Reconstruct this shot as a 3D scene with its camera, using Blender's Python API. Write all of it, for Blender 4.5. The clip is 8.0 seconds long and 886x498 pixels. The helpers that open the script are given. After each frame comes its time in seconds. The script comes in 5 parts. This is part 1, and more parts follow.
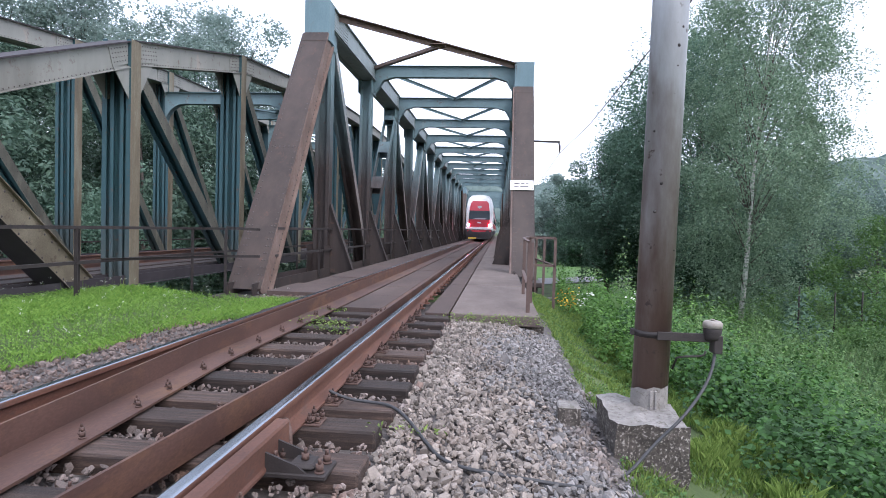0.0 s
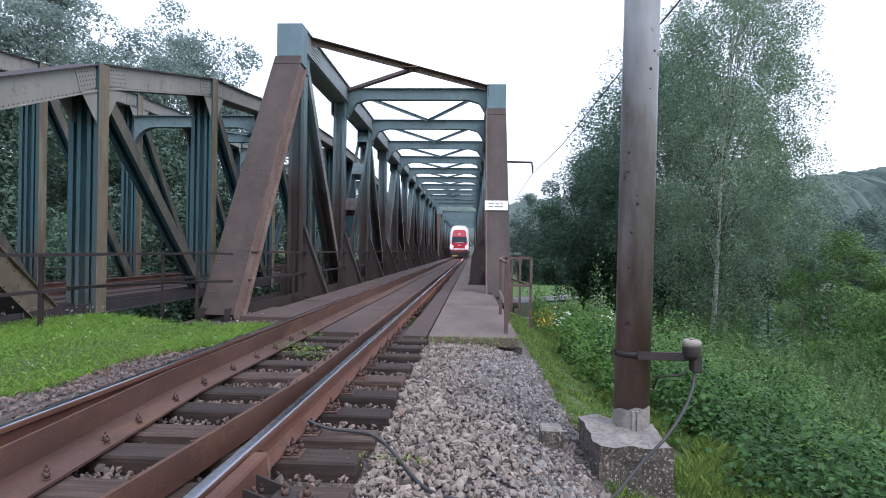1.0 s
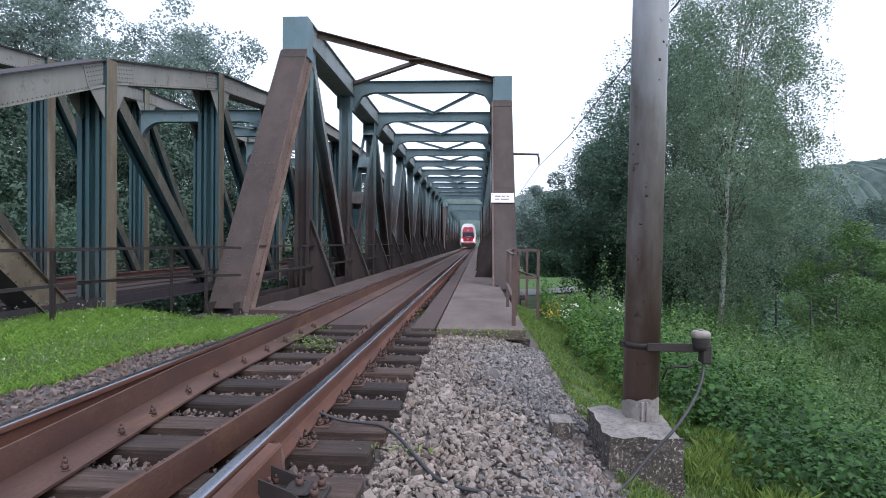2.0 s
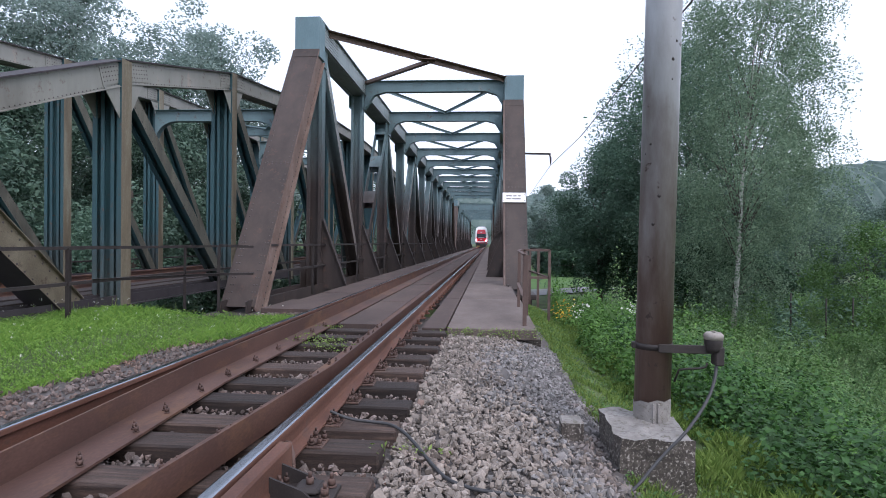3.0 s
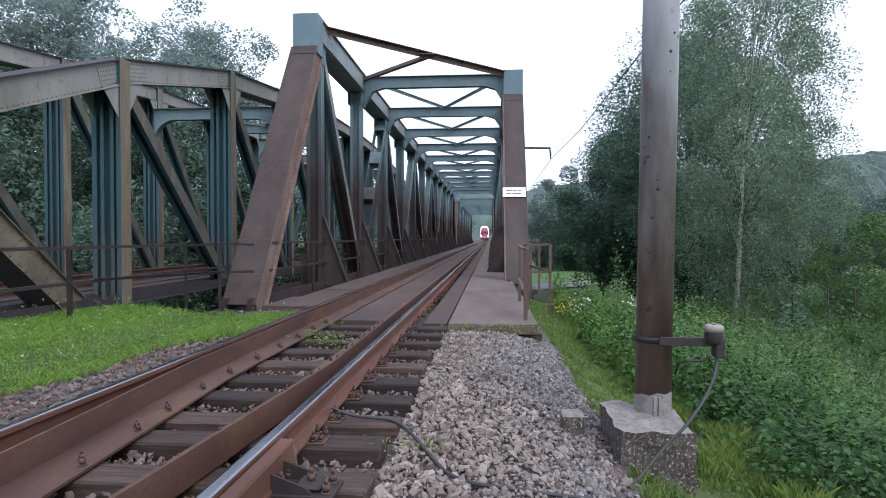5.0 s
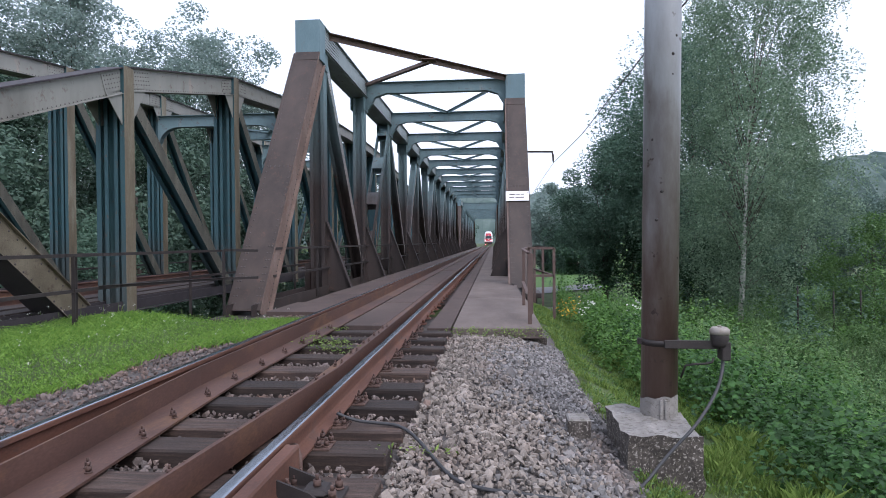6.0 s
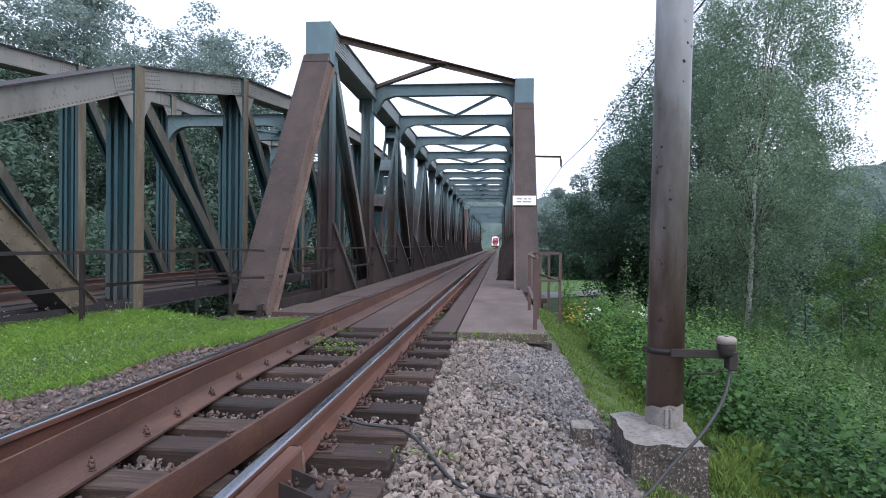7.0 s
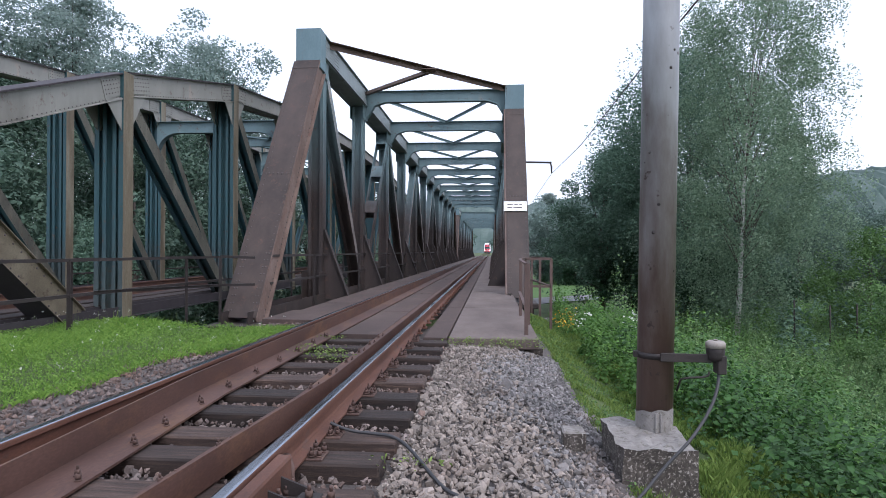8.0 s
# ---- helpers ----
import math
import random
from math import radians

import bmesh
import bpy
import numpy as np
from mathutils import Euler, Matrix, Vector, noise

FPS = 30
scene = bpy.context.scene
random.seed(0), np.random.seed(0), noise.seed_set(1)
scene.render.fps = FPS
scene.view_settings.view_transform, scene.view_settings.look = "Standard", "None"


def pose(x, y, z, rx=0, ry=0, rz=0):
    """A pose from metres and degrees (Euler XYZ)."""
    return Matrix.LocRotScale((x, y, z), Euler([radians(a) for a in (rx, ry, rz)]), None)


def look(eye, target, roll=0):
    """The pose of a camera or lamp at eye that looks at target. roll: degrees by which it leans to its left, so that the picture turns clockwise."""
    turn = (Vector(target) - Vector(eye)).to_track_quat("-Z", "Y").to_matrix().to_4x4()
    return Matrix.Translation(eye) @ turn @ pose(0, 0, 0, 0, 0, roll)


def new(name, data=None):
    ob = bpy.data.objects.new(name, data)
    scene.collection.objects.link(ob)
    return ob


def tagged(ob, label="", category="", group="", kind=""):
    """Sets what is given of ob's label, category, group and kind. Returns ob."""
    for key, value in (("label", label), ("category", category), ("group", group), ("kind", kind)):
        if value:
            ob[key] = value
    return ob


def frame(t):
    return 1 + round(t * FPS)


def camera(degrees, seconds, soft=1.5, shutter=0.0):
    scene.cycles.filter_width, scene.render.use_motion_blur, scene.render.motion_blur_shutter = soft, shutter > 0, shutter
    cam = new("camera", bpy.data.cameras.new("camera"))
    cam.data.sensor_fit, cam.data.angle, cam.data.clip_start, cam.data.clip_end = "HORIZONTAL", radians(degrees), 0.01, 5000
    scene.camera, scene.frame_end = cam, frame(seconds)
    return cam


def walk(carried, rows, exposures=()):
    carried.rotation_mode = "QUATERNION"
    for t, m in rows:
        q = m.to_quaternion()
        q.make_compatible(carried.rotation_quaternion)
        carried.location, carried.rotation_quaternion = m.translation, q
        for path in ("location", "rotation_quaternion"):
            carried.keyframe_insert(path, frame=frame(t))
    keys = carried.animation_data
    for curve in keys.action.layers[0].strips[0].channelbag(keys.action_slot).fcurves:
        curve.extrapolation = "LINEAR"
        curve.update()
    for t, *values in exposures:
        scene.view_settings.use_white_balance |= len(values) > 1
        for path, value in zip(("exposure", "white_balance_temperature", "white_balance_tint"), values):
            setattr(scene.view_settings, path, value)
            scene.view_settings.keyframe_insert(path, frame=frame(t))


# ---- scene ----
# camera ----------------------------------------------------------------
cam = camera(74.5, 8.0, soft=0.5)
PATH = [
    (0, (1.9410, -0.0165, 1.0127), (1.7544, 1.9736, 0.9449), 1.71),
    (0.5, (1.9085, 0.0033, 1.0316), (1.7720, 1.9985, 1.0142), 0.90),
    (1, (1.9051, 0.0154, 1.0328), (1.8039, 2.0128, 1.0366), 0.85),
    (1.5, (1.8942, 0.0120, 1.0362), (1.7900, 2.0090, 1.0059), 0.23),
    (2, (1.8803, -0.0037, 1.0331), (1.7597, 1.9926, 1.0116), 0.53),
    (3.5, (1.8860, -0.0016, 1.0386), (1.7152, 1.9909, 1.0101), 0.52),
    (4, (1.8893, 0.0000, 1.0363), (1.7178, 1.9922, 0.9949), 0.29),
    (4.5, (1.8968, -0.0027, 1.0366), (1.7355, 1.9904, 0.9960), 0.31),
    (6, (1.8926, -0.0003, 1.0369), (1.7184, 1.9920, 1.0129), -0.43),
    (6.5, (1.8816, -0.0031, 1.0409), (1.6699, 1.9857, 1.0285), 0.75),
    (7, (1.8879, 0.0049, 1.0428), (1.6933, 1.9954, 1.0292), 0.59),
    (7.5, (1.8949, 0.0106, 1.0449), (1.7187, 2.0029, 1.0422), 0.16),
    (8, (1.9003, 0.0054, 1.0436), (1.7338, 1.9984, 1.0505), 0.31),
]
EXPOSURES = [(0, 0.88), (0.5, 0.63), (1, 0.53), (2, 0.42), (3.5, 0.42), (8, 0.44)]
walk(cam, [(t, look(eye, target, roll)) for t, eye, target, roll in PATH], [(t, s, 5650, 15) for t, s in EXPOSURES])

# world and light ---------------------------------------------------------
SUN_ELEV, SUN_ROT = radians(48), radians(137)
world = bpy.data.worlds.new("sky")
scene.world = world
world.use_nodes = True
wn = world.node_tree.nodes
sky = wn.new("ShaderNodeTexSky")
sky.sky_type = "NISHITA"
sky.sun_disc = False
sky.sun_elevation, sky.sun_rotation = SUN_ELEV, SUN_ROT
sky.air_density, sky.dust_density, sky.ozone_density = 1.0, 6.0, 1.0
pale = wn.new("ShaderNodeMixRGB")
pale.inputs[0].default_value = 0.62
pale.inputs[2].default_value = (10.0, 10.2, 10.6, 1)
world.node_tree.links.new(sky.outputs[0], pale.inputs[1])
world.node_tree.links.new(pale.outputs[0], wn["Background"].inputs[0])
wn["Background"].inputs[1].default_value = 0.13
sun = new("sun", bpy.data.lights.new("sun", "SUN"))
sun.data.energy, sun.data.angle, sun.data.color = 0.9, radians(25), (1.0, 0.93, 0.85)
sun.matrix_world = look((30, -32, 50), (0, 0, 0))

# materials ---------------------------------------------------------------


def nodes_of(name):
    m = bpy.data.materials.new(name)
    m.use_nodes = True
    return m, m.node_tree.nodes, m.node_tree.links, m.node_tree.nodes["Principled BSDF"]


def ramp(n, stops):
    r = n.new("ShaderNodeValToRGB")
    el = r.color_ramp.elements
    while len(el) < len(stops):
        el.new(0.5)
    for e, (p, c) in zip(el, stops):
        e.position, e.color = p, (*c, 1)
    return r


def noise_node(n, l, coord, scale, detail=6, rough=0.6):
    t = n.new("ShaderNodeTexNoise")
    t.inputs["Scale"].default_value, t.inputs["Detail"].default_value, t.inputs["Roughness"].default_value = scale, detail, rough
    l.new(coord, t.inputs["Vector"])
    return t


def surface(name, stops, scale=4.0, fine=60.0, rough=(0.6, 0.9), metal=0.0, bump=0.3, stretch=(1, 1, 1), spots=None, vary=0.0, coords="Position"):
    """A worn surface: a colour ramp over coarse and fine noise, with relief; spots: (colour, scale, from, to) of a second tone."""
    m, n, l, b = nodes_of(name)
    if coords == "Position":
        src = n.new("ShaderNodeNewGeometry").outputs["Position"]
    else:
        src = n.new("ShaderNodeTexCoord").outputs["Object"]
    mp = n.new("ShaderNodeMapping")
    mp.inputs["Scale"].default_value = stretch
    l.new(src, mp.inputs["Vector"])
    big = noise_node(n, l, mp.outputs[0], scale)
    small = noise_node(n, l, mp.outputs[0], fine, 3)
    mix = n.new("ShaderNodeMath")
    mix.operation = "MULTIPLY_ADD"
    mix.inputs[1].default_value = 0.3
    l.new(small.outputs["Fac"], mix.inputs[0])
    sc = n.new("ShaderNodeMath")
    sc.operation = "MULTIPLY"
    sc.inputs[1].default_value = 0.7
    l.new(big.outputs["Fac"], sc.inputs[0])
    l.new(sc.outputs[0], mix.inputs[2])
    r = ramp(n, stops)
    l.new(mix.outputs[0], r.inputs[0])
    col = r.outputs[0]
    if spots:
        c2, s2, a, e = spots
        sp = noise_node(n, l, mp.outputs[0], s2, 8, 0.7)
        sr = ramp(n, [(a, (0, 0, 0)), (e, (1, 1, 1))])
        l.new(sp.outputs["Fac"], sr.inputs[0])
        mx = n.new("ShaderNodeMixRGB")
        mx.inputs[2].default_value = (*c2, 1)
        l.new(sr.outputs[0], mx.inputs[0])
        l.new(col, mx.inputs[1])
        col = mx.outputs[0]
    if vary:
        info = n.new("ShaderNodeObjectInfo") if vary > 0 else n.new("ShaderNodeNewGeometry")
        out = info.outputs["Random"] if vary > 0 else info.outputs["Random Per Island"]
        hs = n.new("ShaderNodeHueSaturation")
        mr = n.new("ShaderNodeMapRange")
        mr.inputs[3].default_value, mr.inputs[4].default_value = 1 - abs(vary), 1 + abs(vary)
        l.new(out, mr.inputs[0])
        l.new(mr.outputs[0], hs.inputs["Value"])
        l.new(col, hs.inputs["Color"])
        col = hs.outputs[0]
    l.new(col, b.inputs["Base Color"])
    rr = n.new("ShaderNodeMapRange")
    rr.inputs[3].default_value, rr.inputs[4].default_value = rough
    l.new(big.outputs["Fac"], rr.inputs[0])
    l.new(rr.outputs[0], b.inputs["Roughness"])
    b.inputs["Metallic"].default_value = metal
    if bump:
        bp = n.new("ShaderNodeBump")
        bp.inputs["Strength"].default_value, bp.inputs["Distance"].default_value = bump, 0.01
        l.new(mix.outputs[0], bp.inputs["Height"])
        l.new(bp.outputs[0], b.inputs["Normal"])
    return m


def bridge_paint(name, low, high, z0, z1, streak):
    """Weathered paint: brown dust and rust film on the lower parts, blue-green paint above, with uneven streaked border."""
    m, n, l, b = nodes_of(name)
    g = n.new("ShaderNodeNewGeometry")
    sep = n.new("ShaderNodeSeparateXYZ")
    l.new(g.outputs["Position"], sep.inputs[0])
    mp = n.new("ShaderNodeMapping")
    mp.inputs["Scale"].default_value = (1, 1, 0.25)
    l.new(g.outputs["Position"], mp.inputs["Vector"])
    ns = noise_node(n, l, mp.outputs[0], 1.6, 8, 0.65)
    fine = noise_node(n, l, g.outputs["Position"], 40, 4)
    off = n.new("ShaderNodeMath")
    off.operation = "MULTIPLY_ADD"
    off.inputs[1].default_value = streak
    l.new(ns.outputs["Fac"], off.inputs[0])
    l.new(sep.outputs[2], off.inputs[2])
    mr = n.new("ShaderNodeMapRange")
    mr.inputs[1].default_value, mr.inputs[2].default_value = z0 + streak * 0.5, z1 + streak * 0.5
    l.new(off.outputs[0], mr.inputs[0])
    lo = ramp(n, [(0.3, tuple(c * 0.55 for c in low)), (0.5, low), (0.7, tuple(c * 1.45 for c in low))])
    hi = ramp(n, [(0.3, tuple(c * 0.8 for c in high)), (0.6, high), (0.72, (high[0] * 1.5, high[1] * 1.15, high[2] * 1.05))])
    l.new(ns.outputs["Fac"], lo.inputs[0])
    l.new(ns.outputs["Fac"], hi.inputs[0])
    mx = n.new("ShaderNodeMixRGB")
    l.new(mr.outputs[0], mx.inputs[0])
    l.new(lo.outputs[0], mx.inputs[1])
    l.new(hi.outputs[0], mx.inputs[2])
    sp = ramp(n, [(0.57, (0, 0, 0)), (0.7, (1, 1, 1))])
    rn = noise_node(n, l, g.outputs["Position"], 5, 10, 0.75)
    l.new(rn.outputs["Fac"], sp.inputs[0])
    rust = n.new("ShaderNodeMixRGB")
    rust.inputs[2].default_value = (0.095, 0.05, 0.034, 1)
    l.new(sp.outputs[0], rust.inputs[0])
    l.new(mx.outputs[0], rust.inputs[1])
    l.new(rust.outputs[0], b.inputs["Base Color"])
    b.inputs["Roughness"].default_value = 0.62
    bp = n.new("ShaderNodeBump")
    bp.inputs["Strength"].default_value, bp.inputs["Distance"].default_value = 0.15, 0.006
    l.new(fine.outputs["Fac"], bp.inputs["Height"])
    l.new(bp.outputs[0], b.inputs["Normal"])
    return m


def mast_steel(name):
    """Worn tube: a brown rust film near the ground, patchy grey-blue paint left higher up, dark chips."""
    m, n, l, b = nodes_of(name)
    g = n.new("ShaderNodeNewGeometry")
    sep = n.new("ShaderNodeSeparateXYZ")
    l.new(g.outputs["Position"], sep.inputs[0])
    mp = n.new("ShaderNodeMapping")
    mp.inputs["Scale"].default_value = (2.2, 2.2, 0.6)
    l.new(g.outputs["Position"], mp.inputs["Vector"])
    big = noise_node(n, l, mp.outputs[0], 1.6, 7, 0.62)
    fine = noise_node(n, l, g.outputs["Position"], 45, 4)
    off = n.new("ShaderNodeMath")
    off.operation = "MULTIPLY_ADD"
    off.inputs[1].default_value = 3.2
    l.new(big.outputs["Fac"], off.inputs[0])
    l.new(sep.outputs[2], off.inputs[2])
    mr = n.new("ShaderNodeMapRange")
    mr.inputs[1].default_value, mr.inputs[2].default_value = 1.9, 3.9
    l.new(off.outputs[0], mr.inputs[0])
    brown = ramp(n, [(0.3, (0.075, 0.045, 0.035)), (0.5, (0.125, 0.082, 0.066)), (0.7, (0.2, 0.145, 0.12))])
    grey = ramp(n, [(0.3, (0.15, 0.135, 0.13)), (0.5, (0.25, 0.25, 0.255)), (0.7, (0.34, 0.35, 0.365))])
    l.new(big.outputs["Fac"], brown.inputs[0])
    l.new(big.outputs["Fac"], grey.inputs[0])
    mx = n.new("ShaderNodeMixRGB")
    l.new(mr.outputs[0], mx.inputs[0])
    l.new(brown.outputs[0], mx.inputs[1])
    l.new(grey.outputs[0], mx.inputs[2])
    chip = noise_node(n, l, g.outputs["Position"], 9, 6, 0.6)
    cr = ramp(n, [(0.63, (0, 0, 0)), (0.68, (1, 1, 1))])
    l.new(chip.outputs["Fac"], cr.inputs[0])
    mc = n.new("ShaderNodeMixRGB")
    mc.inputs[2].default_value = (0.07, 0.05, 0.045, 1)
    l.new(cr.outputs[0], mc.inputs[0])
    l.new(mx.outputs[0], mc.inputs[1])
    l.new(mc.outputs[0], b.inputs["Base Color"])
    b.inputs["Roughness"].default_value = 0.38
    b.inputs["Metallic"].default_value = 0.2
    bp = n.new("ShaderNodeBump")
    bp.inputs["Strength"].default_value, bp.inputs["Distance"].default_value = 0.08, 0.006
    l.new(fine.outputs["Fac"], bp.inputs["Height"])
    l.new(bp.outputs[0], b.inputs["Normal"])
    return m


def plain(name, colour, rough=0.5, metal=0.0, glow=None):
    m, n, l, b = nodes_of(name)
    b.inputs["Base Color"].default_value = (*colour, 1)
    b.inputs["Roughness"].default_value, b.inputs["Metallic"].default_value = rough, metal
    if glow:
        b.inputs["Emission Color"].default_value = (*glow[0], 1)
        b.inputs["Emission Strength"].default_value = glow[1]
    return m


def leaf_mat(name, dark, light, trans=0.35):
    m, n, l, b = nodes_of(name)
    g = n.new("ShaderNodeNewGeometry")
    ns = noise_node(n, l, g.outputs["Position"], 0.5, 3)
    add = n.new("ShaderNodeMath")
    add.operation = "MULTIPLY_ADD"
    add.inputs[1].default_value = 0.55
    l.new(g.outputs["Random Per Island"], add.inputs[0])
    sc = n.new("ShaderNodeMath")
    sc.operation = "MULTIPLY"
    sc.inputs[1].default_value = 0.5
    l.new(ns.outputs["Fac"], sc.inputs[0])
    l.new(sc.outputs[0], add.inputs[2])
    r = ramp(n, [(0.15, dark), (0.85, light)])
    l.new(add.outputs[0], r.inputs[0])
    l.new(r.outputs[0], b.inputs["Base Color"])
    b.inputs["Roughness"].default_value = 0.55
    b.inputs["Specular IOR Level"].default_value = 0.3
    tr = n.new("ShaderNodeBsdfTranslucent")
    l.new(r.outputs[0], tr.inputs[0])
    mx = n.new("ShaderNodeMixShader")
    mx.inputs[0].default_value = trans
    l.new(b.outputs[0], mx.inputs[1])
    l.new(tr.outputs[0], mx.inputs[2])
    l.new(mx.outputs[0], n["Material Output"].inputs[0])
    return m


BOLTED = surface("dark_rusty_fastening", [(0.3, (0.04, 0.024, 0.019)), (0.5, (0.08, 0.046, 0.036)), (0.7, (0.13, 0.08, 0.062))], 14, 90, (0.6, 0.85), 0.0, 0.4)
RUST = surface("rusty_rail_steel", [(0.3, (0.0528, 0.0221, 0.0139)), (0.5, (0.106, 0.045, 0.0279)), (0.7, (0.176, 0.0833, 0.0525))], 3, 90, (0.6, 0.85), 0.0, 0.35, (1, 0.5, 1), ((0.06, 0.04, 0.035), 6, 0.55, 0.7))
BROWN_STEEL = surface("brown_guard_steel", [(0.3, (0.0384, 0.019, 0.0141)), (0.5, (0.072, 0.035, 0.0252)), (0.7, (0.124, 0.0654, 0.0474))], 2.2, 80, (0.55, 0.8), 0.0, 0.25, (1, 0.4, 1), ((0.15, 0.076, 0.038), 2.5, 0.52, 0.72))
SHINE = surface("polished_rail_head", [(0.3, (0.2, 0.215, 0.24)), (0.7, (0.4, 0.42, 0.46))], 3, 60, (0.16, 0.3), 1.0, 0.05, (6, 0.3, 1))
SLEEPER = surface("weathered_tarred_oak", [(0.3, (0.0136, 0.00902, 0.0072)), (0.5, (0.0374, 0.0238, 0.0184)), (0.72, (0.111, 0.0738, 0.056))], 5, 70, (0.7, 0.92), 0, 0.9, (0.6, 7, 7), ((0.14, 0.105, 0.09), 3, 0.6, 0.8), 0.55)
STONE = surface("grey_ballast_stone", [(0.25, (0.127, 0.107, 0.0899)), (0.5, (0.214, 0.183, 0.157)), (0.75, (0.324, 0.28, 0.243))], 9, 120, (0.8, 0.95), 0, 0.4, (1, 1, 1), ((0.19, 0.145, 0.12), 1.2, 0.53, 0.7), -0.42)
STONE_DARK = surface("dark_ballast_stone", [(0.25, (0.104, 0.0968, 0.091)), (0.5, (0.177, 0.166, 0.159)), (0.75, (0.267, 0.255, 0.246))], 9, 120, (0.8, 0.95), 0, 0.4, (1, 1, 1), ((0.19, 0.145, 0.12), 1.2, 0.53, 0.7), -0.42)
STONE_BROWN = surface("rust_stained_ballast_stone", [(0.25, (0.068, 0.051, 0.045)), (0.5, (0.136, 0.107, 0.0952)), (0.78, (0.289, 0.251, 0.23))], 9, 120, (0.8, 0.95), 0, 0.4, (1, 1, 1), ((0.15, 0.09, 0.065), 2.0, 0.5, 0.65), -0.5)
# Gaps between the stones get their shade from this dark bed colour.
GRAVEL_BED = surface("ballast_bed", [(0.3, (0.035, 0.03, 0.028)), (0.5, (0.09, 0.078, 0.072)), (0.7, (0.16, 0.145, 0.138))], 25, 120, (0.85, 1), 0, 1.0)
CONCRETE = surface("pale_walkway_concrete", [(0.3, (0.0782, 0.0585, 0.0502)), (0.5, (0.131, 0.103, 0.0898)), (0.7, (0.193, 0.158, 0.141))], 1.5, 50, (0.8, 0.95), 0, 0.3, (1, 0.5, 1), ((0.17, 0.13, 0.115), 3, 0.55, 0.75))
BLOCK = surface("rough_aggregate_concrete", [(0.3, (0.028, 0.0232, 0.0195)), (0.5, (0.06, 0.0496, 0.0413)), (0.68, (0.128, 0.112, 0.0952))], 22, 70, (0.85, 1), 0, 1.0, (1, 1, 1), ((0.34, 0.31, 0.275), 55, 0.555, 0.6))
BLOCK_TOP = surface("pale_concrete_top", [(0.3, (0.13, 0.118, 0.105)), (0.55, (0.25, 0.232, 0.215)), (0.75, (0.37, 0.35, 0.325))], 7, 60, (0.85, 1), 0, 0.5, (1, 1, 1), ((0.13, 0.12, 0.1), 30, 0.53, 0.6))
SOOTY = surface("sooty_purple_paint", [(0.3, (0.0192, 0.016, 0.0184)), (0.7, (0.048, 0.04, 0.044))], 4, 60, (0.7, 0.9), 0, 0.1)
# Dirt on the rivet heads, with their small shadows painted into the colour.
RIVET = surface("dirt_and_shadow_rivet_paint", [(0.3, (0.035, 0.028, 0.026)), (0.7, (0.085, 0.07, 0.065))], 6, 60, (0.6, 0.8), 0, 0)
DECK = surface("dusty_deck_plate", [(0.3, (0.041, 0.0272, 0.0226)), (0.5, (0.0705, 0.048, 0.0406)), (0.7, (0.111, 0.08, 0.0686))], 1.6, 60, (0.75, 0.95), 0, 0.25, (1, 0.4, 1), ((0.1, 0.065, 0.05), 3, 0.55, 0.72))
PLANK = surface("dark_deck_plank", [(0.3, (0.0184, 0.0118, 0.0103)), (0.5, (0.0369, 0.0244, 0.0207)), (0.7, (0.0664, 0.0458, 0.0384))], 3, 60, (0.75, 0.95), 0, 0.5, (1, 8, 8), None, 0.25)
POLE = mast_steel("weathered_steel_mast")
DARK_IRON = surface("dark_iron", [(0.3, (0.0187, 0.0148, 0.014)), (0.6, (0.039, 0.0312, 0.0289)), (0.75, (0.0663, 0.0507, 0.0445))], 8, 90, (0.55, 0.8), 0.2, 0.3)
RAILING = surface("rusty_railing_steel", [(0.3, (0.06, 0.036, 0.03)), (0.6, (0.11, 0.072, 0.06)), (0.75, (0.17, 0.125, 0.107))], 6, 90, (0.6, 0.85), 0.0, 0.3)
# Upper blue-green is lightened: veiling glare is put into the paint colour.
TRUSS = bridge_paint("blue_green_bridge_paint", (0.037, 0.027, 0.024), (0.125, 0.19, 0.205), 2.6, 5.0, 1.6)
POSTPAINT = bridge_paint("brown_end_post_paint", (0.045, 0.031, 0.025), (0.11, 0.22, 0.265), 8.7, 8.9, 0.03)
SIDEPAINT = surface("rust_streaked_brown_paint", [(0.3, (0.07, 0.045, 0.036)), (0.5, (0.13, 0.088, 0.07)), (0.7, (0.22, 0.165, 0.14))], 2.5, 50, (0.55, 0.75), 0, 0.15, (1, 1, 0.5), ((0.12, 0.06, 0.04), 6, 0.56, 0.68))
CAPPAINT = surface("blue_green_cap_paint", [(0.3, (0.095, 0.155, 0.18)), (0.5, (0.125, 0.195, 0.22)), (0.72, (0.17, 0.24, 0.26))], 1.5, 50, (0.5, 0.7), 0, 0.1, (1, 1, 0.4), ((0.13, 0.12, 0.115), 2.5, 0.58, 0.75))
# Chord grey-green holds the same veil of glare in its colour.
CHORDPAINT = bridge_paint("grey_green_chord_paint", (0.15, 0.13, 0.12), (0.24, 0.28, 0.285), 3.2, 5.4, 1.2)
OLDTRUSS = bridge_paint("old_green_bridge_paint", (0.042, 0.055, 0.055), (0.026, 0.072, 0.085), 0.3, 1.6, 2.0)
OLDCHORD = bridge_paint("old_cream_grey_paint", (0.11, 0.095, 0.072), (0.23, 0.23, 0.205), 1.5, 3.6, 2.0)
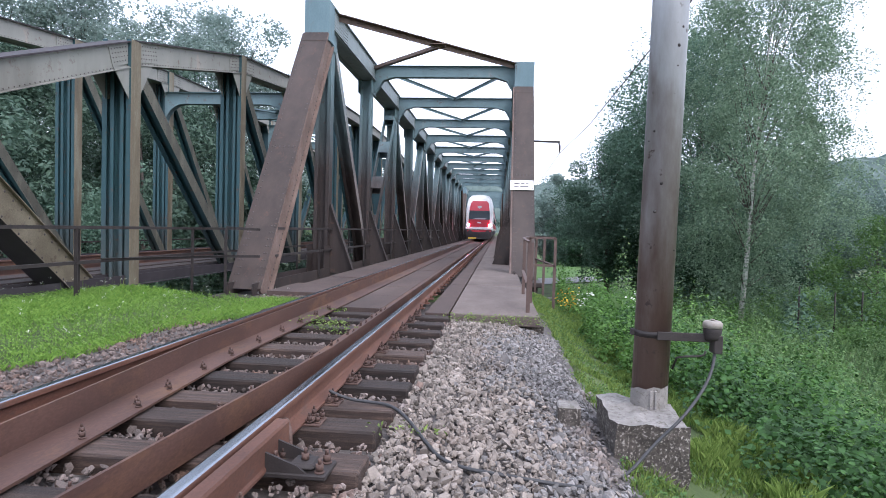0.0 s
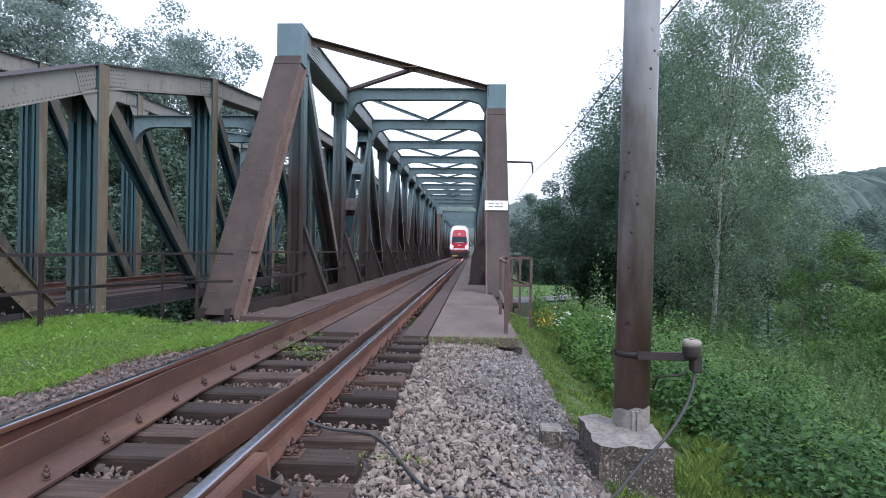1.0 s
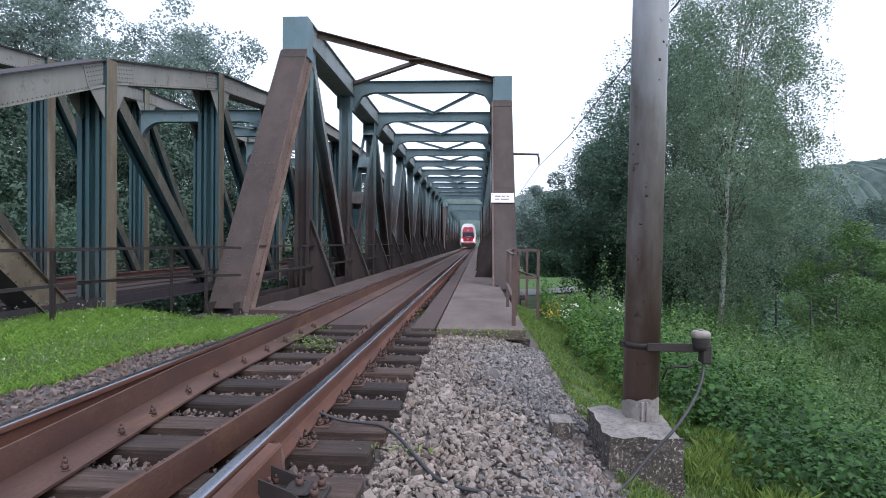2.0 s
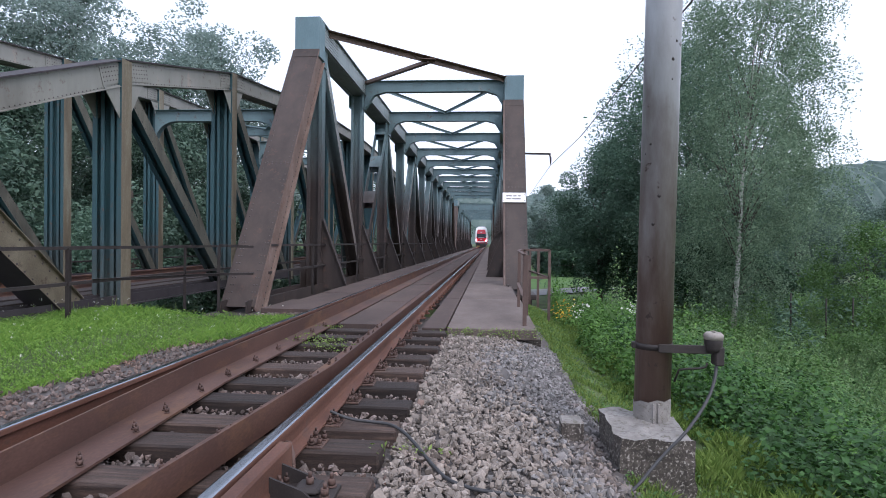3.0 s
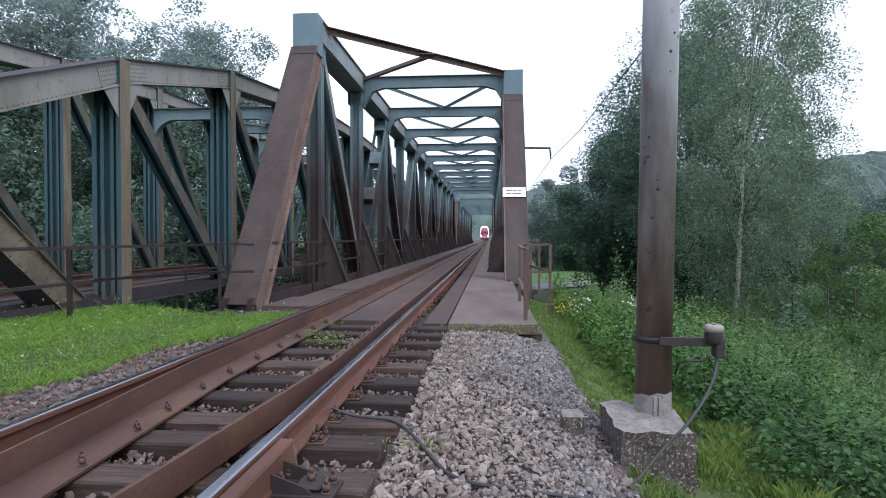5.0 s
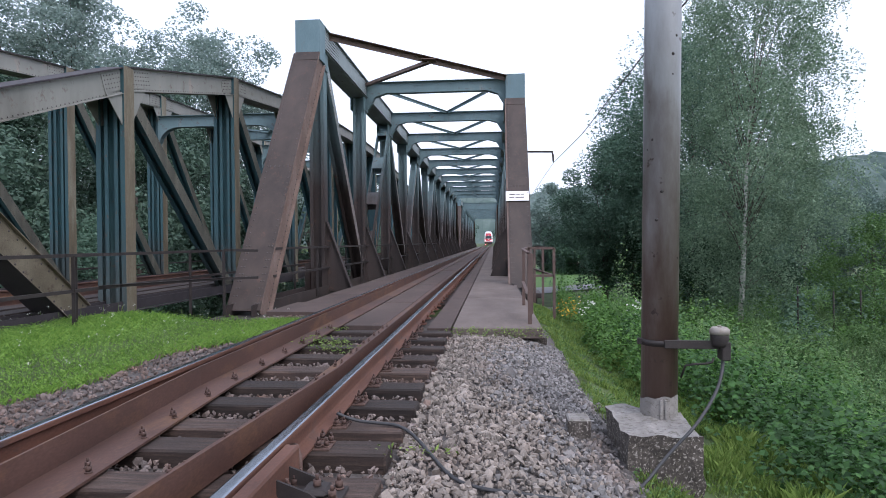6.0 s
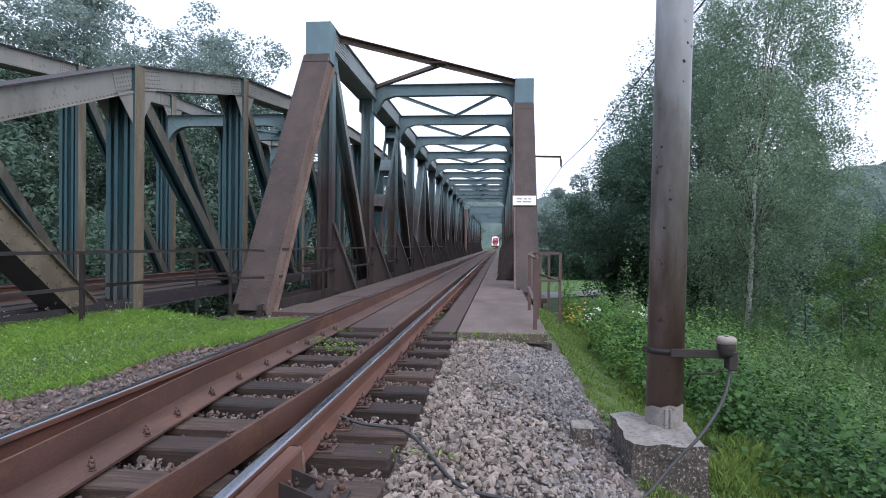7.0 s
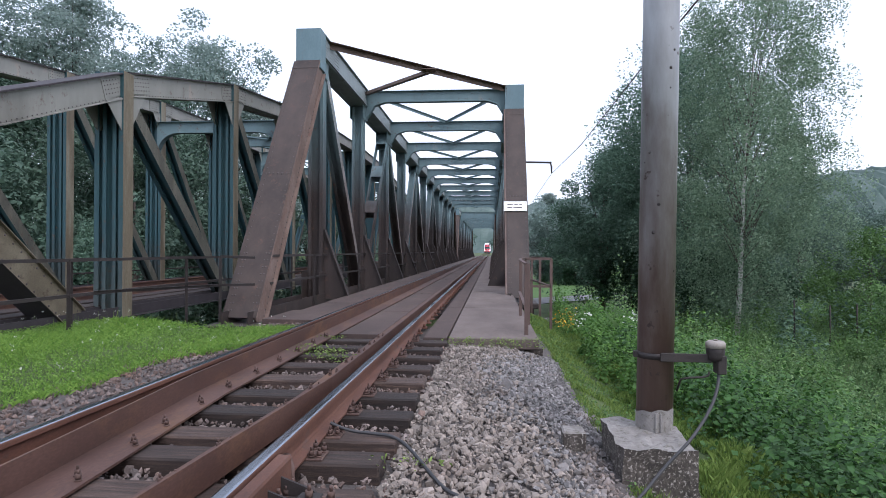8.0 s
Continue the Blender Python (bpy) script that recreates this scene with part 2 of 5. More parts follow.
# Stained tan of the track-side flange; the light it catches is painted in.
OLDFLANGE = surface("lit_stained_tan_paint", [(0.3, (0.066, 0.0494, 0.0297)), (0.5, (0.138, 0.114, 0.0743)), (0.7, (0.252, 0.247, 0.189))], 2, 60, (0.55, 0.8), 0, 0.15, (2, 2, 0.3))
# Diagonals' track-side flange: olive paint lightened for the light it catches.
OLDDIAG = surface("dark_olive_paint", [(0.3, (0.0362, 0.0377, 0.0308)), (0.5, (0.0841, 0.0812, 0.063)), (0.7, (0.16, 0.152, 0.119))], 2, 60, (0.55, 0.8), 0, 0.15, (2, 2, 0.5), ((0.08, 0.05, 0.03), 6, 0.57, 0.7))
OLDTAN = surface("rust_spotted_tan_paint", [(0.3, (0.06, 0.048, 0.03)), (0.5, (0.12, 0.1, 0.066)), (0.7, (0.2, 0.175, 0.125))], 2.5, 60, (0.55, 0.8), 0, 0.2, (1, 1, 1), ((0.05, 0.033, 0.022), 7, 0.56, 0.68))
GRASS = leaf_mat("grass", (0.075, 0.17, 0.022), (0.26, 0.42, 0.08), 0.35)
VERGE = leaf_mat("verge_grass", (0.075, 0.14, 0.022), (0.27, 0.36, 0.095), 0.3)
LEAF_TREE = leaf_mat("tree_leaf", (0.046, 0.098, 0.066), (0.16, 0.25, 0.17), 0.35)
# Undergrowth in tree shade: the shade is put into this dark leaf colour.
LEAF_DARK = leaf_mat("shade_coloured_leaf", (0.016, 0.045, 0.024), (0.055, 0.115, 0.055), 0.2)
# Alder green paled by distance haze, which is put into the leaf colour.
LEAF_BANK = leaf_mat("haze_tinted_alder_leaf", (0.042, 0.08, 0.058), (0.13, 0.2, 0.14), 0.3)
LEAF_BIRCH = leaf_mat("birch_leaf", (0.095, 0.155, 0.1), (0.28, 0.38, 0.25), 0.5)
LEAF_WILLOW = leaf_mat("grey_willow_leaf", (0.055, 0.09, 0.07), (0.15, 0.22, 0.17), 0.35)
# Far willows: the haze over them is painted as a paler, greyer green.
LEAF_FAR = leaf_mat("haze_tinted_willow_leaf", (0.15, 0.21, 0.185), (0.34, 0.42, 0.375), 0.5)
LEAF_BRIGHT = leaf_mat("young_bush_leaf", (0.05, 0.115, 0.032), (0.16, 0.27, 0.085), 0.4)
LEAF_PALE = leaf_mat("mugwort_leaf", (0.06, 0.13, 0.045), (0.23, 0.34, 0.135), 0.35)
LEAF_BUSH = leaf_mat("bush_leaf", (0.03, 0.09, 0.016), (0.15, 0.28, 0.06), 0.35)
LEAF_VINE = leaf_mat("vine_leaf", (0.01, 0.036, 0.008), (0.068, 0.16, 0.036), 0.22)
PETAL = leaf_mat("white_flower", (0.5, 0.52, 0.45), (0.75, 0.76, 0.7), 0.3)
PETAL_Y = leaf_mat("orange_yellow_flower", (0.5, 0.22, 0.02), (0.7, 0.5, 0.05), 0.3)
BARK = surface("brown_bark", [(0.3, (0.04, 0.032, 0.026)), (0.7, (0.12, 0.1, 0.085))], 5, 40, (0.85, 1), 0, 0.8, (2, 2, 0.5))
BIRCHBARK = surface("white_birch_bark", [(0.3, (0.25, 0.24, 0.22)), (0.5, (0.55, 0.53, 0.5)), (0.7, (0.66, 0.65, 0.62))], 3, 40, (0.7, 0.9), 0, 0.3, (1, 1, 3), ((0.05, 0.045, 0.04), 3, 0.55, 0.62))
SOIL = surface("bank_soil_and_turf", [(0.3, (0.03, 0.04, 0.014)), (0.5, (0.055, 0.085, 0.022)), (0.7, (0.1, 0.13, 0.04))], 1.2, 30, (0.9, 1), 0, 0.8)
LAWN = surface("mown_lawn", [(0.3, (0.05, 0.11, 0.025)), (0.7, (0.1, 0.18, 0.045))], 0.6, 20, (0.9, 1), 0, 0.5)
ROADM = surface("grey_asphalt", [(0.3, (0.13, 0.13, 0.135)), (0.7, (0.2, 0.2, 0.205))], 1, 60, (0.85, 1), 0, 0.2)
# Hill greens carry the blue-grey of distance haze in the colour itself.
HILL = surface("wooded_hill", [(0.3, (0.035, 0.065, 0.055)), (0.5, (0.075, 0.11, 0.095)), (0.7, (0.12, 0.155, 0.14))], 0.05, 0.3, (0.9, 1), 0, 0.0)
SIGNWHITE = surface("white_enamel", [(0.3, (0.7, 0.69, 0.68)), (0.7, (0.82, 0.81, 0.8))], 5, 60, (0.35, 0.5), 0, 0.02)
INK = plain("dark_sign_paint", (0.12, 0.1, 0.11), 0.6)
RUBBER = surface("black_cable_sheath", [(0.3, (0.022, 0.022, 0.024)), (0.7, (0.05, 0.05, 0.052))], 30, 90, (0.5, 0.7), 0, 0.1)
GREYPAINT = surface("pale_grey_enamel", [(0.3, (0.19, 0.165, 0.14)), (0.7, (0.33, 0.3, 0.265))], 20, 90, (0.5, 0.7), 0, 0.1, (1, 1, 1), ((0.2, 0.13, 0.1), 25, 0.58, 0.7))
T_RED = surface("red_train_paint", [(0.3, (0.42, 0.03, 0.05)), (0.7, (0.5, 0.04, 0.06))], 2, 30, (0.25, 0.4), 0, 0)
T_WHITE = surface("white_train_paint", [(0.3, (0.74, 0.74, 0.75)), (0.7, (0.82, 0.82, 0.83))], 2, 30, (0.25, 0.4), 0, 0)
T_DARK = surface("dark_underframe", [(0.3, (0.03, 0.03, 0.033)), (0.7, (0.07, 0.065, 0.065))], 3, 30, (0.5, 0.8), 0, 0.1)
T_GLASS = plain("dark_train_glass", (0.03, 0.04, 0.05), 0.08)
T_GREY = plain("grey_train_trim", (0.35, 0.37, 0.4), 0.4)
T_TAIL = plain("red_tail_lamp", (0.8, 0.05, 0.05), 0.3, 0, ((1.0, 0.12, 0.14), 60.0))
T_MARK = plain("yellow_warning_paint", (0.7, 0.5, 0.08), 0.5)

# building helpers ----------------------------------------------------------


def bm_mesh(name, bm, smooth=False):
    me = bpy.data.meshes.new(name)
    bm.normal_update()
    bm.to_mesh(me)
    bm.free()
    if smooth:
        me.shade_smooth()
    return me


def mats(me, *materials):
    for m in materials:
        me.materials.append(m)
    return me


def part(name, bm, material, parent, label="", smooth=False):
    me = mats(bm_mesh(name, bm, smooth), *(material if isinstance(material, (list, tuple)) else [material]))
    ob = new(name, me)
    ob.parent = parent
    if label:
        tagged(ob, label)
    return ob


def again(name, ob, parent, m=None):
    """One more object on the mesh of ob, under parent."""
    o = new(name, ob.data)
    o.parent = parent
    if m is not None:
        o.matrix_basis = m
    return o


def thing(name, label, category, at=(0, 0, 0), group="", kind=""):
    ob = new(name)
    ob.location = at
    ob.empty_display_size = 0.2
    return tagged(ob, label, category, group, kind)


def solid(name, bm, material, label, category, group="", kind="", smooth=False):
    me = mats(bm_mesh(name, bm, smooth), *(material if isinstance(material, (list, tuple)) else [material]))
    return tagged(new(name, me), label, category, group, kind)


def box(bm, x0, x1, y0, y1, z0, z1, mat=0, bevel=0.0, m=None):
    vs = [bm.verts.new((x, y, z)) for z in (z0, z1) for y in (y0, y1) for x in (x0, x1)]
    fs = [bm.faces.new([vs[i] for i in q]) for q in ((0, 2, 3, 1), (4, 5, 7, 6), (0, 1, 5, 4), (2, 6, 7, 3), (0, 4, 6, 2), (1, 3, 7, 5))]
    for f in fs:
        f.material_index = mat
    if bevel:
        es = {e for f in fs for e in f.edges}
        out = bmesh.ops.bevel(bm, geom=list(es), offset=bevel, segments=1, affect="EDGES")
        vs = list({v for f in out["faces"] for v in f.verts} | {v for v in vs if v.is_valid})
    if m is not None:
        bmesh.ops.transform(bm, matrix=m, verts=[v for v in vs if v.is_valid])
    return vs


def axis(p, q, side=(1, 0, 0)):
    """A frame at p: local y runs towards q, local x lies along side."""
    p, q = Vector(p), Vector(q)
    yv = (q - p).normalized()
    xv = (Vector(side) - yv * yv.dot(Vector(side))).normalized()
    zv = xv.cross(yv)
    m = Matrix((xv, yv, zv)).transposed().to_4x4()
    return Matrix.Translation(p) @ m, (q - p).length


def bar(bm, p, q, w, h, side=(1, 0, 0), mat=0, bevel=0.0):
    m, ln = axis(p, q, side)
    return box(bm, -w / 2, w / 2, 0, ln, -h / 2, h / 2, mat, bevel, m)


def hbar(bm, p, q, w, h, side=(1, 0, 0), t=0.02, mats2=(0, 0)):
    """An H section with lipped flanges, as one extruded piece: flanges at both ends of w, a web between them."""
    m, ln = axis(p, q, side)
    a, b, k = w / 2, h / 2, 0.014
    c = a - t
    ring = [(a, -b), (a, b), (c - 0.07, b), (c - 0.07, b - k), (c, b - k), (c, t / 2), (-c, t / 2), (-c, b - k), (-c + 0.07, b - k), (-c + 0.07, b), (-a, b), (-a, -b),
            (-c + 0.07, -b), (-c + 0.07, -b + k), (-c, -b + k), (-c, -t / 2), (c, -t / 2), (c, -b + k), (c - 0.07, -b + k), (c - 0.07, -b)]
    extrude(bm, ring, 0, ln, m, {0: mats2[1]}, mats2[0])


def extrude(bm, ring, y0, y1, m, special=None, mat=0):
    """A counter-clockwise outline in local x and z, run along local y, set in the frame m."""
    k = len(ring)
    a = [bm.verts.new(m @ Vector((x, y0, z))) for x, z in ring]
    b = [bm.verts.new(m @ Vector((x, y1, z))) for x, z in ring]
    for i in range(k):
        f = bm.faces.new((a[i], b[i], b[(i + 1) % k], a[(i + 1) % k]))
        f.material_index = (special or {}).get(i, mat)
    bm.faces.new(a).material_index = mat
    bm.faces.new(b[::-1]).material_index = mat


def tube(bm, pts, radii, sides=8, mat=0, cap=True):
    """A round tube through points; radii one each."""
    rings = []
    pts = [Vector(p) for p in pts]
    last = None
    for i, p in enumerate(pts):
        d = (pts[min(i + 1, len(pts) - 1)] - pts[max(i - 1, 0)]).normalized()
        ref = last if last is not None else (Vector((1, 0, 0)) if abs(d.x) < 0.9 else Vector((0, 1, 0)))
        u = (ref - d * ref.dot(d)).normalized()
        v = d.cross(u)
        last = u
        r = radii[i] if isinstance(radii, (list, tuple)) else radii
        rings.append([bm.verts.new(p + (u * math.cos(a) + v * math.sin(a)) * r) for a in (2 * math.pi * k / sides for k in range(sides))])
    for a, b in zip(rings, rings[1:]):
        for k in range(sides):
            f = bm.faces.new((a[k], a[(k + 1) % sides], b[(k + 1) % sides], b[k]))
            f.material_index = mat
            f.smooth = True
    if cap:
        for ring, flip in ((rings[0], True), (rings[-1], False)):
            f = bm.faces.new(list(reversed(ring)) if flip else ring)
            f.material_index = mat


def prism(bm, outline, y0, y1, mat=0):
    """An outline in x and z, extruded along y."""
    a = [bm.verts.new((x, y0, z)) for x, z in outline]
    b = [bm.verts.new((x, y1, z)) for x, z in outline]
    k = len(outline)
    fs = [bm.faces.new((a[i], a[(i + 1) % k], b[(i + 1) % k], b[i])) for i in range(k)]
    fs += [bm.faces.new(list(reversed(a))), bm.faces.new(b)]
    for f in fs:
        f.material_index = mat
    return fs


def rivets(bm, places, r=0.014, normal=(0, -1, 0), m=None):
    """Domed rivet heads as small six-sided cones."""
    nv = Vector(normal).normalized()
    u = nv.orthogonal().normalized()
    v = nv.cross(u)
    for p in places:
        p = Vector(p)
        if m is not None:
            p = m @ p
        base = [bm.verts.new(p + (u * math.cos(a) + v * math.sin(a)) * r) for a in (k * math.pi / 3 for k in range(6))]
        top = bm.verts.new(p + nv * r * 0.8)
        for k in range(6):
            bm.faces.new((base[k], base[(k + 1) % 6], top))


def quads_mesh(name, corners):
    """A mesh of loose quads from an array (n, 4, 3)."""
    k = len(corners)
    me = bpy.data.meshes.new(name)
    me.vertices.add(k * 4)
    me.vertices.foreach_set("co", np.asarray(corners, np.float32).reshape(-1))
    me.loops.add(k * 4)
    me.loops.foreach_set("vertex_index", np.arange(k * 4, dtype=np.int32))
    me.polygons.add(k)
    me.polygons.foreach_set("loop_start", np.arange(0, k * 4, 4, dtype=np.int32))
    me.update(calc_edges=True)
    return me


def leaves(rng, centres, size, up=0.5, ratio=0.6, droop=0.0, outward=None):
    """Leaf blades, each a rhomb-like quad folded a little out of its plane, round the given centres."""
    k = len(centres)
    d = rng.normal(size=(k, 3))
    d[:, 2] = d[:, 2] * 0.6 - droop
    d /= np.linalg.norm(d, axis=1)[:, None]
    nrm = rng.normal(size=(k, 3))
    nrm[:, 2] += up * 2
    if outward is not None:
        nrm = nrm * 0.55 + outward * 1.5
    s = np.cross(d, nrm)
    s /= np.linalg.norm(s, axis=1)[:, None] + 1e-9
    n2 = np.cross(s, d)
    ln = (size * rng.uniform(0.6, 1.3, k))[:, None]
    w = ln * ratio * 0.5
    a = centres - d * ln * 0.5
    c = centres + d * ln * 0.5
    mid = centres - d * ln * 0.08
    return np.stack([a, mid + s * w + n2 * w * 0.25, c, mid - s * w + n2 * w * 0.25], axis=1)


def blades(rng, roots, height, width, lean=0.35):
    k = len(roots)
    h = (height * rng.uniform(0.5, 1.25, k))[:, None]
    a = rng.uniform(0, 2 * np.pi, k)
    s = np.stack([np.cos(a), np.sin(a), np.zeros(k)], 1) * width * 0.5
    tip = np.stack([rng.normal(0, lean, k), rng.normal(0, lean, k), np.ones(k)], 1) * h
    mid = tip * np.array([0.35, 0.35, 0.6])
    return np.stack([roots - s, roots + s, roots + mid + s * 0.7 , roots + tip], axis=1)


# the lie of the land -----------------------------------------------------------


def smooth(a, b, x):
    t = np.clip((x - a) / (b - a), 0, 1)
    return t * t * (3 - 2 * t)


def skew(x):
    """Where the bridge abutment ends, along the track, at x."""
    return np.where(np.asarray(x) < -2.5, 9.2, 12.9 + 0.88 * np.asarray(x))


def land(x, y):
    """Height of the ground: embankment round the track, valley floor beside and behind it."""
    x, y = np.asarray(x, float), np.asarray(y, float)
    right = -0.4 - 0.3 * smooth(2.55, 3.4, x) - 3.0 * smooth(3.0, 11.0, x)
    left = -0.27 + 0.12 * smooth(-1.9, -3.0, x) - 3.5 * smooth(-13, -22, x)
    top = np.where(x > 0, right, left)
    bed = -3.6 - 1.6 * smooth(6.0, -2.0, x) - 0.3 * np.sin(x * 0.11) * np.cos(y * 0.07)
    end = smooth(skew(x) - 0.4, skew(x) + 1.2, y)
    far = smooth(150, 160, y)
    h = top + (bed - top) * end
    h = np.where((y > 140) & (x < 12), h + (-0.3 - h) * far * smooth(12, 5, x), h)
    bump = 0.05 * np.sin(x * 1.7 + y * 0.9) * np.sin(y * 1.3 - x * 0.6)
    track = smooth(-2.25, -1.9, x) * smooth(2.85, 2.5, x) * smooth(10.2, 9.7, y)
    return h + bump * smooth(2.8, 4.5, np.abs(x - 0.3)) - 0.4 * track


def ground():
    xs = np.concatenate([np.linspace(-400, -40, 13), np.linspace(-36, -14, 12), np.arange(-13, 13.01, 0.4), np.linspace(15, 60, 24), np.linspace(75, 500, 14)])
    ys = np.concatenate([np.linspace(-200, -20, 7), np.arange(-14, -2, 2.0), np.arange(-2, 24, 0.4), np.linspace(25, 170, 60), np.linspace(190, 900, 15)])
    gx, gy = np.meshgrid(xs, ys)
    gz = land(gx, gy)
    verts = np.stack([gx, gy, gz], -1).reshape(-1, 3)
    nx, ny = len(xs), len(ys)
    faces = [(j * nx + i, j * nx + i + 1, (j + 1) * nx + i + 1, (j + 1) * nx + i) for j in range(ny - 1) for i in range(nx - 1)]
    me = bpy.data.meshes.new("ground")
    me.from_pydata(verts.tolist(), [], faces)
    me.shade_smooth()
    mats(me, SOIL)
    tagged(new("ground", me), "grassy railway embankment falling to a low valley floor", "ground", kind="structure")


ground()

# ballast bed under the track and the walking strip
bm = bmesh.new()
prism(bm, [(-2.5, -0.55), (-2.1, -0.27), (-1.5, -0.25), (-1.32, -0.27), (-1.2, -0.295), (1.2, -0.295), (1.33, -0.3), (1.6, -0.28), (2.1, -0.31), (2.5, -0.39), (2.8, -0.48), (3.0, -0.8)], -6, 9.95)
solid("ballast_bed", bm, GRAVEL_BED, "grey crushed stone bed under the track", "track bed", kind="structure")

# track ---------------------------------------------------------------------------
RAIL_OUT = [(-0.075, -0.172), (0.075, -0.172), (0.075, -0.160), (0.018, -0.142), (0.009, -0.125), (0.009, -0.055), (0.016, -0.045),
            (0.036, -0.036), (0.036, -0.012), (0.033, -0.004), (0.022, 0.0), (-0.022, 0.0), (-0.033, -0.004), (-0.036, -0.012), (-0.036, -0.036),
            (-0.016, -0.045), (-0.009, -0.055), (-0.009, -0.125), (-0.018, -0.142), (-0.075, -0.160)]


def rail(x):
    bm = bmesh.new()
    fs = prism(bm, RAIL_OUT, -6, 420)
    for f in fs[9:12]:
        f.material_index = 1
    ob = solid("rail", bm, [RUST, SHINE], "rusty steel running rail with a polished head", "rail", "running rails")
    ob.location.x = x
    return ob


rail(-0.7525)
rail(0.7525)


def guard(x_far, flare, sgn):
    """Guard angle inside the rail: upright leg beside the rail, flat leg with bolts towards the middle of the track."""
    root = thing("guard_rail", "brown steel guard angle bolted to the sleepers inside the rail", "guard rail", group="guard rails")
    for y0, y1, a, b in ((1.15, 4.7, x_far - sgn * flare, x_far), (4.7, 142, x_far, x_far)):
        bm = bmesh.new()
        for p, q, z0, z1 in ((0, 0.016, -0.17, 0.005), (-0.27, 0.0, -0.17, -0.154)):
            o = [(sgn * p, z0), (sgn * q, z0), (sgn * q, z1), (sgn * p, z1)]
            prism(bm, o if sgn > 0 else o[::-1], y0, y1)
        for v in bm.verts:
            t = (v.co.y - y0) / (y1 - y0)
            v.co.x += a + (b - a) * t
        part("angle_bar", bm, BROWN_STEEL, root)
    return root


guard(-0.575, 0.249, -1)
guard(0.585, 0.265, 1)


def bolt_bm(r=0.02, h=0.05):
    bm = bmesh.new()
    tube(bm, [(0, 0, 0), (0, 0, 0.008)], r * 1.6, 8)
    tube(bm, [(0, 0, 0.012), (0, 0, 0.012 + h * 0.55)], r * 1.25, 6)
    tube(bm, [(0, 0, 0.012 + h * 0.55), (0, 0, 0.012 + h)], r * 0.6, 6)
    return bm


SLEEPER_Y = [2.25, 2.85, 3.4, 3.8, 4.36, 4.9, 5.5, 6.12, 6.72, 7.32, 7.9]
SLEEPER_Y = [-2.6 + 0.6 * i for i in range(8)] + SLEEPER_Y


def sleepers():
    rng = random.Random(4)
    proto_bolt = None
    proto_plate = None
    for y in SLEEPER_Y:
        bm = bmesh.new()
        ln = 1.27 + rng.uniform(-0.03, 0.05)
        box(bm, -ln, ln, -0.12, 0.12, -0.34, -0.186, 0, 0.012)
        for v in bm.verts:
            v.co += Vector((0, noise.noise(v.co * 3 + Vector((y, 0, 0))) * 0.012, noise.noise(v.co * 4 + Vector((0, y, 0))) * 0.008))
        ob = solid("sleeper", bm, SLEEPER, "dark weathered wooden sleeper with cracked grain", "sleeper", "sleepers")
        ob.location.y = y
        ob.rotation_euler.z = rng.uniform(-0.012, 0.012)
        for s in (-1, 1):
            if proto_plate is None:
                bm = bmesh.new()
                box(bm, -0.17, 0.17, -0.08, 0.08, -0.186, -0.171, 0, 0.004)
                for q in (-1, 1):
                    box(bm, q * 0.1 - 0.03, q * 0.1 + 0.03, -0.05, 0.05, -0.171, -0.15, 0, 0.006)
                proto_plate = part("base_plate", bm, BOLTED, ob, "rusty ribbed base plate")
                plate = proto_plate
            else:
                plate = again("base_plate", proto_plate, ob)
            plate.location.x = s * 0.7525
            for dx, dy, dz in ((0.1, 0.035, -0.15), (0.145, -0.04, -0.171), (-0.1, -0.035, -0.15), (0.1, -0.055, -0.165), (0.15, 0.045, -0.171)):
                if proto_bolt is None:
                    proto_bolt = part("bolt", bolt_bm(0.0125, 0.045), BOLTED, ob)
                    b = proto_bolt
                else:
                    b = again("bolt", proto_bolt, ob)
                b.location = (s * (0.7525 + dx), dy, dz)
            if y < 1.4:
                continue
            b = again("bolt", proto_bolt, ob)
            inset = 0.075 * max(0.0, 4.7 - y)
            b.location = (s * (0.36 - inset), 0.0, -0.154)
            b = again("bolt", proto_bolt, ob)
            b.location = (s * (0.41 - inset), 0.06, -0.154)


sleepers()

# bridges -----------------------------------------------------------------------------
PANEL = 4.87
ZT, ZB = 6.45, -0.35


def gusset(bm, x, y, z, w, h, t=0.014):
    box(bm, x - t / 2, x + t / 2, y - w / 2, y + w / 2, z - h / 2, z + h / 2)


